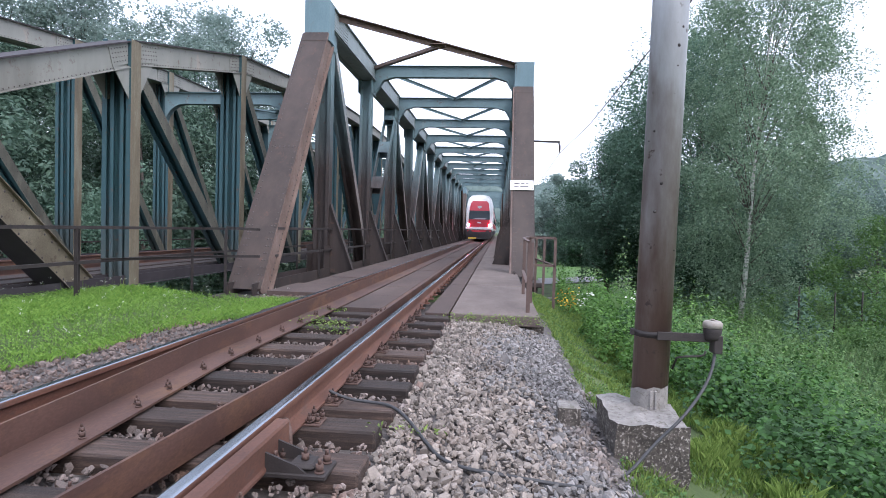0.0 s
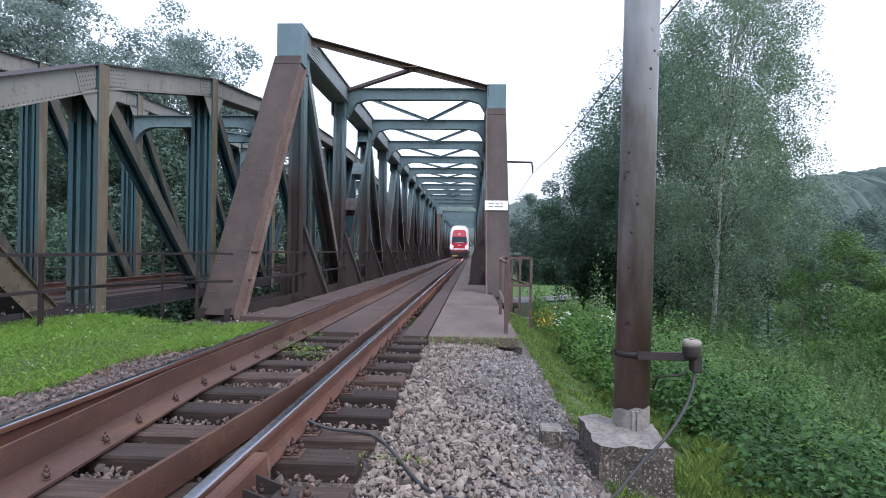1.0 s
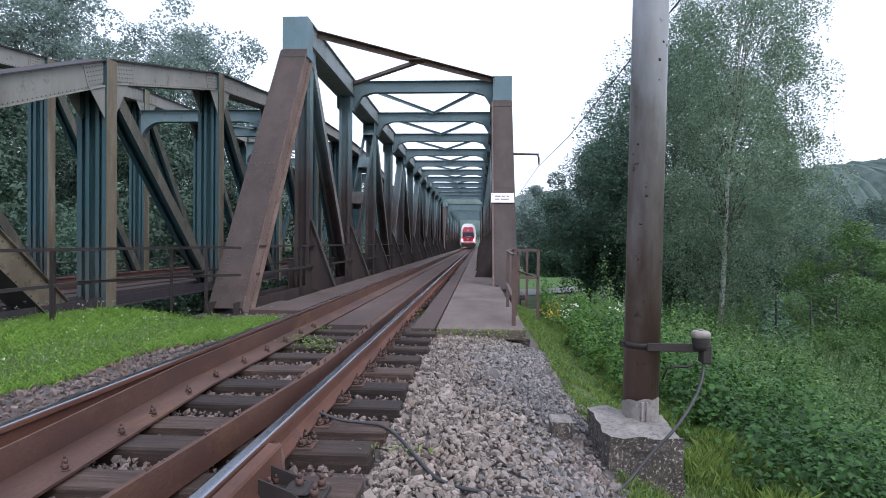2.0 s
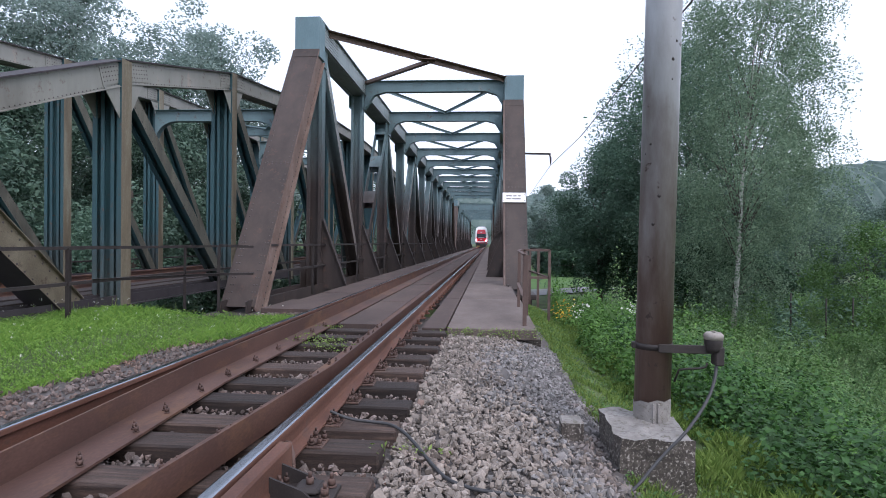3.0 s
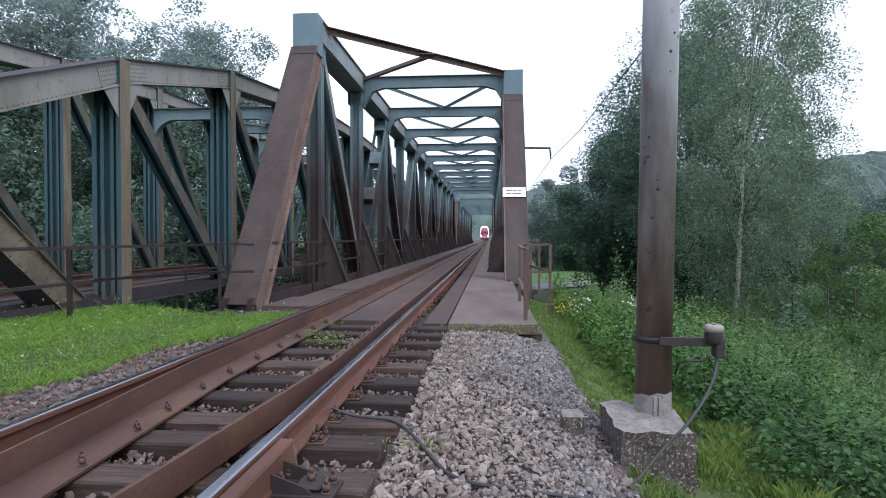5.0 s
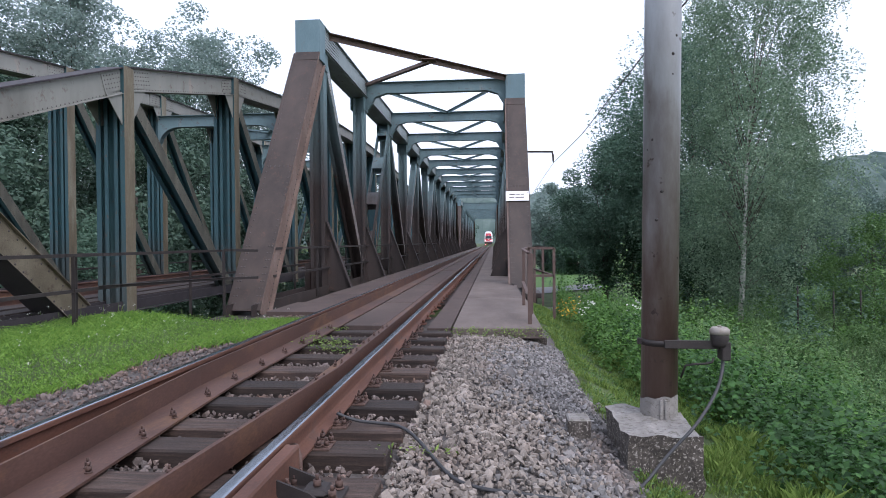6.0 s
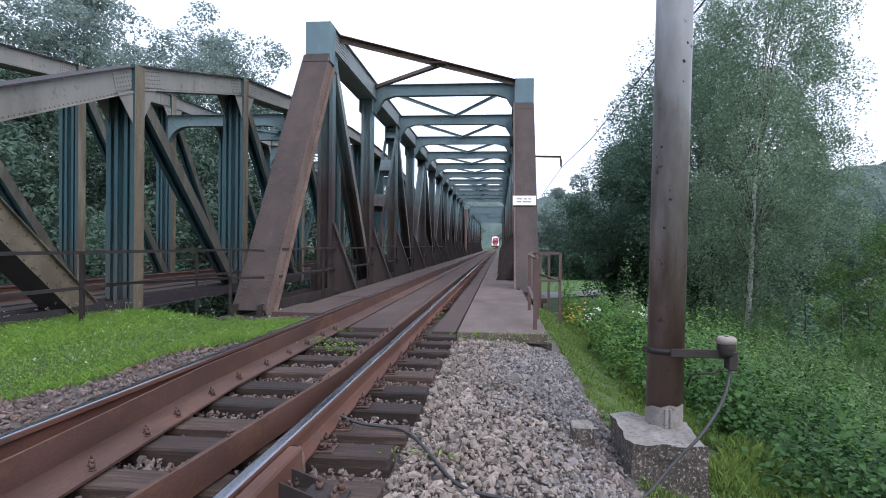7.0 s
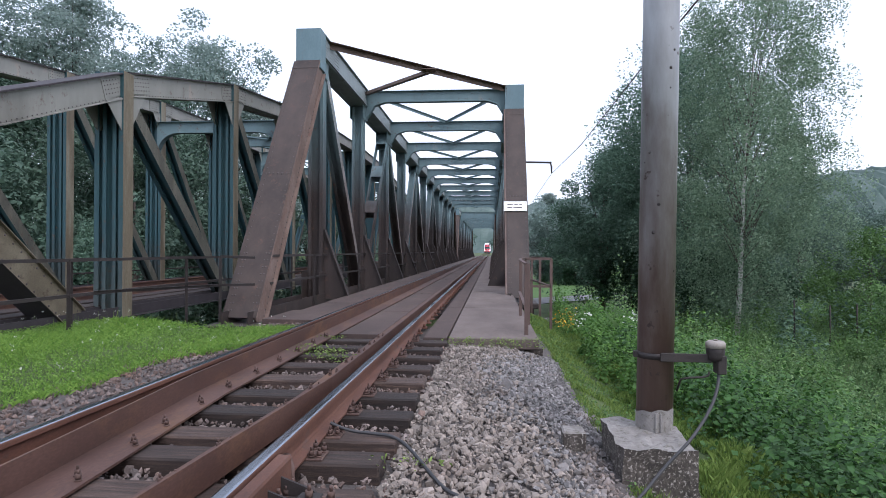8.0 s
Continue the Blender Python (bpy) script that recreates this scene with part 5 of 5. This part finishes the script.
TREES = [
    ("birch_tree", "tall birch with a white trunk and airy drooping foliage", (14.0, 30), 20.5, 4.9, 1, LEAF_BIRCH, BIRCHBARK, 0.12, 84000, 0.05, 0.14, 0.5, 1.1, 300, 0.05),
    ("lime_tree", "broad dark leafy tree on the river bank", (15.3, 41), 18.5, 7.4, 2, LEAF_TREE, BARK, 0.18, 84000, 0.0, 0.35, 0.25, 0.7, 230),
    ("lime_tree", "dark lower tree beside the path", (9.9, 43), 11.8, 4.2, 12, LEAF_TREE, BARK, 0.16, 44000, 0.12, 0.25, 0.25, 0.5, 90),
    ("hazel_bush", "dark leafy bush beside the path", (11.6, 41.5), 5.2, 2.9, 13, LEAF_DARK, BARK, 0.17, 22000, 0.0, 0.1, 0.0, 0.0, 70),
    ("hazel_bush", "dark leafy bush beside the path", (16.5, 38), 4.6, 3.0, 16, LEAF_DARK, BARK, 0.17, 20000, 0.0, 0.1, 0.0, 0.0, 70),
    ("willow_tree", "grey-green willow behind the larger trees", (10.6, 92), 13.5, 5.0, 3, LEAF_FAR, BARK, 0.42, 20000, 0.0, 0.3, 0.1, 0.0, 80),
    ("alder_tree", "dark leafy trees behind the lawn", (17, 88), 12.0, 5.5, 17, LEAF_TREE, BARK, 0.42, 18000, 0.0, 0.3, 0.0, 0.0, 80),
    ("alder_tree", "dark leafy trees behind the lawn", (24, 84), 12.0, 5.5, 18, LEAF_TREE, BARK, 0.42, 16000, 0.0, 0.3, 0.0, 0.0, 80),
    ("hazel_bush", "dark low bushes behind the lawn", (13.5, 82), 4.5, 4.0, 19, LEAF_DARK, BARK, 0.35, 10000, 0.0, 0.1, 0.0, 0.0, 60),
    ("shrub_tree", "young leafy tree in the valley meadow", (21.5, 32), 6.2, 2.6, 4, LEAF_BRIGHT, BARK, 0.13, 16000, 0.05, 0.1, 0.0, 0.2, 60),
    ("shrub_tree", "young leafy tree in the valley meadow", (16.5, 21), 4.6, 2.0, 14, LEAF_BRIGHT, BARK, 0.11, 14000, 0.0, 0.08, 0.0, 0.3, 50),
    ("shrub_tree", "young leafy tree in the valley meadow", (25, 30), 5.2, 2.4, 15, LEAF_BUSH, BARK, 0.13, 14000, 0.0, 0.08, 0.0, 0.1, 50),
    ("willow_tree", "grey-green willow in the valley", (34, 60), 9.8, 5.5, 5, LEAF_WILLOW, BARK, 0.26, 22000, 0.0, 0.3, 0.1, 0.0, 60),
    ("willow_tree", "grey-green willow in the valley", (44, 66), 10.2, 6.0, 6, LEAF_WILLOW, BARK, 0.26, 22000, 0.0, 0.3, 0.1, 0.0, 60),
    ("lime_tree", "dark round tree in the valley", (50, 58), 8.5, 5.5, 7, LEAF_WILLOW, BARK, 0.26, 16000, 0.0, 0.3, 0.0, 0.0, 60),
    ("willow_tree", "grey-green willow in the valley", (29, 54), 8.2, 4.6, 8, LEAF_WILLOW, BARK, 0.24, 15000, 0.0, 0.3, 0.1, 0.0, 60),
    ("willow_tree", "grey-green willow in the valley", (39, 53), 8.6, 5.0, 9, LEAF_WILLOW, BARK, 0.24, 15000, 0.0, 0.3, 0.1, 0.0, 60),
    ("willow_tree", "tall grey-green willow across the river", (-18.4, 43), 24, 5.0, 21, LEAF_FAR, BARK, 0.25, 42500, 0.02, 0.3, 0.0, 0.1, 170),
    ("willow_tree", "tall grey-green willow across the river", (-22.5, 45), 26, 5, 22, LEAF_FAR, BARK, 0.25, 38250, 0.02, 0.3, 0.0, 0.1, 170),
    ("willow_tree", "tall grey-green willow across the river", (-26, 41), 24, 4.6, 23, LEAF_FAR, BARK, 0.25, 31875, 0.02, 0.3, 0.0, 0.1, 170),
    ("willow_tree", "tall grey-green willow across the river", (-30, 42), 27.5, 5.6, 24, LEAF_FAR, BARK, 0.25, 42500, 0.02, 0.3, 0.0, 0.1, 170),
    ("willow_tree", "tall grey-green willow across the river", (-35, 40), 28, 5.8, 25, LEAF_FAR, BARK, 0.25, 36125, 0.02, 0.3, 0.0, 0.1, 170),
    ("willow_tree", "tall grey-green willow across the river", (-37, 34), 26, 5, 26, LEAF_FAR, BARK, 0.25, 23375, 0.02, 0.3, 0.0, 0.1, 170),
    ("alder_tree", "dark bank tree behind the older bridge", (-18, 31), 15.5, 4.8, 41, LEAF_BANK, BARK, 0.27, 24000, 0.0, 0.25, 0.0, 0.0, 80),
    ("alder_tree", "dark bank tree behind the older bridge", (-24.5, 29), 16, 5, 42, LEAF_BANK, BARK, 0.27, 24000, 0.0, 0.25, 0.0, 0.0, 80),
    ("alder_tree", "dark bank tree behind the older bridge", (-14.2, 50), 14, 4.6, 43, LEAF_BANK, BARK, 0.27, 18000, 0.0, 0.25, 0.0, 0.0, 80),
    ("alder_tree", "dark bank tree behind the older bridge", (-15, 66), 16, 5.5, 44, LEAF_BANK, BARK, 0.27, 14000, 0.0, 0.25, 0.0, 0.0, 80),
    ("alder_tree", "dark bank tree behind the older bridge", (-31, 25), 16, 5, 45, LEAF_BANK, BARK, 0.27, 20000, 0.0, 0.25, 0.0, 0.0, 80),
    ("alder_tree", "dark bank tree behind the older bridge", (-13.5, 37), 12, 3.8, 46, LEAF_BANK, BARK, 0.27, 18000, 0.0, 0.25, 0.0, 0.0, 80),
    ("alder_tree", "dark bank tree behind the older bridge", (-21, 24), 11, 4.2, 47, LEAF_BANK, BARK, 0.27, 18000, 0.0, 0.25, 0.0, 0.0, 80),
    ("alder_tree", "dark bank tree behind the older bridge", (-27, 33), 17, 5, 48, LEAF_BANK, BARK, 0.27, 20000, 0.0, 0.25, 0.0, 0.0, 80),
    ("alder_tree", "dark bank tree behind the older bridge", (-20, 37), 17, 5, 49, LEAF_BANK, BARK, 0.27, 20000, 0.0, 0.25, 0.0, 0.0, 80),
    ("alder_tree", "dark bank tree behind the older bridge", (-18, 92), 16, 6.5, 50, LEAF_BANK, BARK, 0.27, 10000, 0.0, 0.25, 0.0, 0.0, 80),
    ("alder_tree", "dark leafy tree beyond the far end of the bridge", (-10, 205), 15, 6.5, 61, LEAF_WILLOW, BARK, 0.6, 5000, 0.0, 0.3, 0.0, 0.0, 50),
    ("alder_tree", "dark leafy tree beyond the far end of the bridge", (8.5, 215), 14, 6, 62, LEAF_WILLOW, BARK, 0.6, 5000, 0.0, 0.3, 0.0, 0.0, 50),
    ("alder_tree", "dark leafy tree beyond the far end of the bridge", (-22, 190), 17, 7, 63, LEAF_WILLOW, BARK, 0.6, 5000, 0.0, 0.3, 0.0, 0.0, 50),
    ("alder_tree", "dark leafy tree beyond the far end of the bridge", (20, 200), 15, 7, 64, LEAF_WILLOW, BARK, 0.6, 5000, 0.0, 0.3, 0.0, 0.0, 50),
    ("alder_tree", "low leafy bank tree behind the older bridge", (-15, 24), 8, 3.2, 29, LEAF_TREE, BARK, 0.15, 12000, 0.0, 0.15, 0.0, 0.0, 70),
]
for nm, lb, (tx, ty), *rest in TREES:
    tree(nm, lb, place(tx, ty, -0.1), *rest)


def hills():
    """Wooded ridges far off, with an uneven tree line."""
    rng = np.random.default_rng(8)
    for nm, lb, y0, x0, x1, h0, h1, peak in (("hill", "hazy wooded hill across the valley", 620, -260, 420, 30, 72, 120), ("hill", "blue-green wooded ridge beyond the meadow", 520, 250, 760, 62, 106, 500),
                                             ("hill", "dark wooded slope behind the end of the bridge", 420, -500, 160, 25, 50, -40)):
        xs = np.linspace(x0, x1, 120)
        rows = []
        for j, f in enumerate((0, 0.35, 0.7, 0.9, 1.0, 0.6)):
            env = h0 + (h1 - h0) * np.exp(-((xs - peak) / 190.0) ** 2)
            z = -6 + (env + 6) * f + (rng.normal(0, 1.2, len(xs)) if f > 0.3 else 0) + 3 * np.sin(xs * 0.03 + j)
            rows.append(np.stack([xs, np.full(len(xs), y0 + j * 45.0) + rng.normal(0, 4, len(xs)), z], -1))
        v = np.concatenate(rows)
        k = len(xs)
        fs = [(j * k + i, j * k + i + 1, (j + 1) * k + i + 1, (j + 1) * k + i) for j in range(5) for i in range(k - 1)]
        me = bpy.data.meshes.new(nm)
        me.from_pydata(v.tolist(), [], fs)
        mats(me, HILL)
        tagged(new(nm, me), lb, "hill", kind="structure")


hills()

for k, (x, y) in enumerate(((15.5, 27.5), (17.2, 27.8), (18.6, 28.2), (21.0, 29.0))):
    bm = bmesh.new()
    tube(bm, [(0, 0, -0.4), (0.03, 0.02, 1.1), (0.02, 0.03, 2.4)], [0.045, 0.04, 0.035], 7)
    f = solid("fence_post", bm, DARK_IRON, "dark thin weathered fence post in the meadow", "fence post", "meadow fence posts")
    f.location = place(x, y)

# meadow, path and lawn in the valley
bm = bmesh.new()
ptsl = [(5.5, 49), (8.5, 51), (12.0, 54.5), (17, 61), (24, 72)]
for (xa, ya), (xb, yb) in zip(ptsl, ptsl[1:]):
    q = [bm.verts.new((x, y, z_at(x, y) + 0.1)) for x, y in ((xa, ya), (xa + 0.4, ya + 7.5), (xb + 0.4, yb + 7.5), (xb, yb))]
    bm.faces.new(q[::-1])
bmesh.ops.remove_doubles(bm, verts=bm.verts, dist=0.01)
solid("path", bm, ROADM, "grey asphalt path curving through the lawn", "path", kind="structure")
bm = bmesh.new()
q = [bm.verts.new((x, y, z_at(x, y) + 0.06)) for x, y in ((5, 46), (30, 58), (40, 110), (5, 110))]
bm.faces.new(q)
solid("lawn", bm, LAWN, "mown green lawn on the river bank", "lawn", kind="structure")


def bank_plants():
    rng = np.random.default_rng(11)

    def field(n, xr, yr, keep):
        p = np.stack([rng.uniform(*xr, n), rng.uniform(*yr, n)], 1)
        return p[keep(p[:, 0], p[:, 1])]

    # grass on the left bank
    p = field(92000, (-6.2, -1.0), (0.5, 11.0), lambda x, y: (y < skew(x) + 0.9) & (x < -2.0 - 0.2 * np.sin(y * 2.1) + 1.08 * smooth(5.4, 8.0, y)) & ((x < -2.5) | (y < 9.3)))
    z = np.maximum(land(p[:, 0], p[:, 1]), np.where((p[:, 0] > -2.5) & (p[:, 1] < 9.6), np.interp(p[:, 0], [-2.5, -2.1, -1.5], [-0.3, -0.26, -0.24]), -9))
    r = np.column_stack([p, z - 0.01])
    hgt = 0.065 + 0.025 * np.sin(p[:, 0] * 3) + 0.03 * smooth(8, 9.2, p[:, 1]) * smooth(-2.4, -3.2, p[:, 0])
    leaf_object("grass", blades(rng, r, hgt, 0.006, 0.55), GRASS, None, "thick short green grass on the bank beside the track", "grass", "stuff")
    k = min(52000, len(r))
    pts = r[:k] + np.column_stack([rng.normal(0, 0.02, (k, 2)), rng.uniform(0.02, 0.09, k)])
    leaf_object("clover", leaves(rng, pts, 0.02, 1.0, 0.9), GRASS, None, "low clover and herb leaves among the grass", "clover", "stuff")
    pts = r[:260] + np.column_stack([np.zeros((260, 2)), rng.uniform(0.12, 0.3, 260)])
    leaf_object("clover_flowers", leaves(rng, np.repeat(pts, 6, 0) + rng.normal(0, 0.01, (260 * 6, 3)), 0.014, 0.5, 0.8), PETAL, None, "small white clover flowers in the grass", "flowers", "stuff")
    # verge on the right
    p = field(80000, (2.4, 4.5), (1.8, 14), lambda x, y: (x > 2.55 + 0.12 * np.sin(y * 2.7) + 0.06 * np.sin(y * 7)) & (rng.uniform(size=len(x)) < 1.1 - 0.4 * np.abs(x - 3.3)) & ~((x > 2.72) & (x < 3.3) & (y > 3.85) & (y < 4.8)) & (np.sin(x * 5.1 + y * 3.3) + np.sin(y * 4.7 - x * 2.2) > -1.3))
    r = np.column_stack([p, land(p[:, 0], p[:, 1]) - 0.01])
    leaf_object("verge_grass", blades(rng, r, (0.09 + 0.1 * smooth(3.2, 4.2, p[:, 0])) * (0.75 + 0.5 * np.sin(p[:, 0] * 6.3 + 1) * np.sin(p[:, 1] * 5.1)), 0.006, 0.3), VERGE, None, "tufted yellow-green grass along the gravel edge", "grass", "stuff")
    p = p[rng.uniform(size=len(p)) < 0.2]
    pts = np.column_stack([p, land(p[:, 0], p[:, 1]) + rng.uniform(0.01, 0.07, len(p))])
    leaf_object("verge_herbs", leaves(rng, pts, 0.028, 1.0, 0.8), LEAF_BRIGHT, None, "low broad-leaved herbs in the verge", "herbs", "stuff")
    p = field(70, (-5.6, -2.6), (8.2, 9.3), lambda x, y: rng.uniform(size=len(x)) < 0.9)
    r = np.column_stack([p, land(p[:, 0], np.minimum(p[:, 1], 8.6)) - 0.01])
    leaf_object("tall_stalks", blades(rng, r, 0.2, 0.004, 0.06), VERGE, None, "tall thin flowering stalks at the edge of the grass", "stalks", "stuff")
    # tall meadow grass farther down
    p = field(20000, (4.5, 40), (11, 60), lambda x, y: (x > 4.5 + 0.02 * y) & (x - 1.85 < 0.95 * y) & ~((y > 22) & (x - 1.85 < 0.25 * y)))
    r = np.column_stack([p, land(p[:, 0], p[:, 1]) - 0.02])
    leaf_object("meadow_grass", blades(rng, r, 0.8, 0.02, 0.3), LEAF_PALE, None, "tall pale meadow grass in the valley", "grass", "stuff")
    # herbs and shrubs: leaves over the shells of mounds and plumes
    for nm, lb, mat, n, xr, yr, size, hr, sr, nc in (
            ("nettle_thicket", "dense green nettles and wild herbs on the bank", LEAF_BUSH, 78000, (3.45, 7.5), (5.6, 18), 0.06, (0.35, 1.1), (0.15, 0.34), 330),
            ("bramble_thicket", "bramble and hop vines covering the slope in mounds", LEAF_VINE, 95000, (3.95, 9.5), (2.9, 11), 0.058, (0.35, 1.25), (0.4, 0.85), 85),
            ("scrub", "mixed leafy scrub in the valley", LEAF_BUSH, 60000, (7, 34), (12, 46), 0.12, (0.7, 2.2), (0.5, 1.3), 150),
            ("scrub", "dark leafy scrub under the trees", LEAF_TREE, 30000, (6, 42), (26, 62), 0.22, (0.8, 2.8), (0.8, 1.8), 110),
            ("scrub", "bright green young bushes on the slope", LEAF_BRIGHT, 50000, (8, 32), (9, 34), 0.09, (0.9, 2.4), (0.5, 1.1), 60),
            ("mugwort", "pale feathery mugwort plumes on the bank", LEAF_PALE, 62000, (5.0, 18), (9.5, 25), 0.06, (1.0, 2.4), (0.16, 0.36), 250),
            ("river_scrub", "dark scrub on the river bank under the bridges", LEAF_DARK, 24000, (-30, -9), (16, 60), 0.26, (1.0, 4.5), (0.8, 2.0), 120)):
        per = n // nc
        pts, out = [], []
        for cx, cy, h, w in zip(rng.uniform(*xr, nc), rng.uniform(*yr, nc), rng.uniform(*hr, nc), rng.uniform(*sr, nc)):
            u = rng.normal(size=(per, 3))
            u[:, 2] = np.abs(u[:, 2])
            u /= np.linalg.norm(u, axis=1)[:, None]
            q = u * (rng.uniform(0.08, 1, per) ** 0.4)[:, None] * np.array([w, w, h]) * rng.uniform(0.85, 1.12, (per, 1))
            px, py = cx + q[:, 0], cy + q[:, 1]
            ok = ((px > xr[0] - 0.2) & ~((py > 22) & (px - 1.85 < 0.25 * py))) if xr[0] > 0 else (px < xr[1])
            pts.append(np.column_stack([px, py, land(px, py) + q[:, 2]])[ok])
            out.append(u[ok] + np.array([0, 0, 0.5]))
        leaf_object(nm, leaves(rng, np.concatenate(pts), size, 0.8, 0.7, 0.0, np.concatenate(out)), mat, None, lb, "bushes", "stuff")
    # white umbels and orange flowers near the walkway
    for nm, lb, mat, cs, k in (("white_flowers", "white flower heads among the herbs", PETAL, ((4.2, 9.6, 0.85), (4.35, 9.9, 0.9), (3.5, 10.5, 0.6)), 26),
                               ("yellow_flowers", "orange and yellow flowers by the railing", PETAL_Y, ((3.35, 11.6, 0.45), (3.5, 11.9, 0.5), (3.25, 11.2, 0.4)), 24)):
        pts = np.concatenate([np.array([x, y, z_at(x, y) + h]) + rng.normal(0, 1, (k, 3)) * np.array([0.09, 0.09, 0.07]) for x, y, h in cs])
        leaf_object(nm, leaves(rng, pts, 0.045, 1, 0.9), mat, None, lb, "flowers", "stuff")
    # weeds between the sleepers
    for x, y in ((0.05, 6.55), (-0.25, 6.75), (0.15, 6.4), (1.45, 7.96), (1.7, 7.98), (2.05, 7.97), (2.3, 7.98), (2.6, 8.0), (1.45, 3.35), (-0.3, 7.9)):
        k = 110 if y > 4 else 40
        pts = np.array([x, y, -0.2 if y < 7.5 else -0.27]) + rng.normal(size=(k, 3)) * np.array([0.12, 0.04, 0.0]) + np.array([0, 0, 1]) * rng.uniform(0, 0.14 if y > 4 else 0.06, (k, 1))
        leaf_object("weed", leaves(rng, pts, 0.036, 0.6, 0.4), VERGE, None, "small green weed growing between stones", "weed", "stuff")


bank_plants()

# ballast stones -----------------------------------------------------------------------------


def stone_shapes(count, seed):
    rng = np.random.default_rng(seed)
    g = (1 + 5 ** 0.5) / 2
    base = np.array([(-1, g, 0), (1, g, 0), (-1, -g, 0), (1, -g, 0), (0, -1, g), (0, 1, g), (0, -1, -g), (0, 1, -g), (g, 0, -1), (g, 0, 1), (-g, 0, -1), (-g, 0, 1)]) / 1.9
    tri = np.array([(0, 11, 5), (0, 5, 1), (0, 1, 7), (0, 7, 10), (0, 10, 11), (1, 5, 9), (5, 11, 4), (11, 10, 2), (10, 7, 6), (7, 1, 8), (3, 9, 4), (3, 4, 2), (3, 2, 6), (3, 6, 8), (3, 8, 9), (4, 9, 5), (2, 4, 11), (6, 2, 10), (8, 6, 7), (9, 8, 1)])
    shapes = []
    for _ in range(count):
        s = base * rng.uniform(0.72, 1.28, (12, 1)) * rng.uniform(0.55, 1.35, 3)
        for _cut in range(6):
            n = rng.normal(size=3)
            n /= np.linalg.norm(n)
            d = s @ n
            lim = rng.uniform(0.28, 0.6)
            s = s - np.outer(np.maximum(0, d - lim), n)
        shapes.append(s)
    return shapes, tri


def bed_height(x):
    return np.interp(x, [-2.5, -2.1, -1.5, -1.3, -1.2, 1.2, 1.32, 1.6, 2.1, 2.7, 3.0], [-0.33, -0.255, -0.235, -0.245, -0.25, -0.25, -0.262, -0.26, -0.285, -0.44, -0.6])


def ballast():
    rng = np.random.default_rng(21)
    shapes, tri = stone_shapes(40, 5)

    def sow(n, x0, x1, y0, y1, keep=None):
        p = np.stack([rng.uniform(x0, x1, n), rng.uniform(y0, y1, n)], 1)
        return p if keep is None else p[keep(p)]

    right = sow(15000, 1.3, 2.95, 1.2, 8.1, lambda p: p[:, 0] < 2.78 + 0.12 * np.sin(p[:, 1] * 2.7) + rng.normal(0, 0.08, len(p)))
    left = sow(6000, -2.35, -0.85, 0.8, 9.9, lambda p: p[:, 0] > -2.1 - 0.15 * np.sin(p[:, 1] * 2.1) + rng.normal(0, 0.1, len(p)))
    sl = np.array(SLEEPER_Y)
    mid = sow(9500, -1.25, 1.35, 1.4, 8.2, lambda p: (np.min(np.abs(p[:, 1][:, None] - sl[None]), 1) > 0.145))
    clean = right[:, 0] + 0.25 * np.sin(right[:, 1] * 1.3) + rng.normal(0, 0.22, len(right)) > 2.12
    for nm, group, mat in (("ballast_stones", right[~clean], STONE), ("ballast_stones", right[clean], STONE_DARK), ("ballast_stones", np.concatenate([left, mid]), STONE_BROWN)):
        near = []
        rest_v, rest_f, off = [], [], 0
        for k, (x, y) in enumerate(group):
            s = shapes[rng.integers(len(shapes))]
            size = 0.0205 * float(rng.lognormal(0.0, 0.36))
            if -1.25 < x < 1.25:
                size = min(size, 0.034)
            a, b = rng.uniform(0, 6.28, 2)
            ca, sa, cb, sb = math.cos(a), math.sin(a), math.cos(b), math.sin(b)
            rot = np.array([[ca, -sa, 0], [sa, ca, 0], [0, 0, 1]]) @ np.array([[1, 0, 0], [0, cb, -sb], [0, sb, cb]])
            z = float(bed_height(x)) + rng.uniform(-0.008, 0.016)
            if 1.85 < x < 2.3 and 2.95 < y < 3.7 and len(near) < 290 and mat is STONE:
                near.append((s, rot, size, (x, y, z)))
                continue
            rest_v.append(s @ rot.T * size + np.array([x, y, z]))
            rest_f.append(tri + off)
            off += 12
        me = bpy.data.meshes.new(nm)
        me.from_pydata(np.concatenate(rest_v).tolist(), [], np.concatenate(rest_f).tolist())
        mats(me, mat)
        heap = tagged(new(nm, me), {STONE: "dusty grey crushed ballast stones beside the rail", STONE_DARK: "dark grey crushed ballast stones along the bank", STONE_BROWN: "rust-stained ballast stones between sleepers"}[mat], "ballast", kind="stuff")
        meshes = {}
        for s, rot, size, at in near:
            key = id(s)
            if key not in meshes:
                m2 = bpy.data.meshes.new("stone")
                m2.from_pydata(s.tolist(), [], tri.tolist())
                mats(m2, mat)
                meshes[key] = m2
            o = new("stone", meshes[key])
            o.parent = heap
            o.matrix_basis = Matrix.Translation(at) @ Matrix(rot.tolist()).to_4x4() @ Matrix.Scale(size, 4)


ballast()


def motions():
    walk(TRAIN, [(t, pose(0, 59 + 24.6 * t, 0)) for t in (0, 1, 2, 3, 4, 5, 6, 7, 8)])


motions()
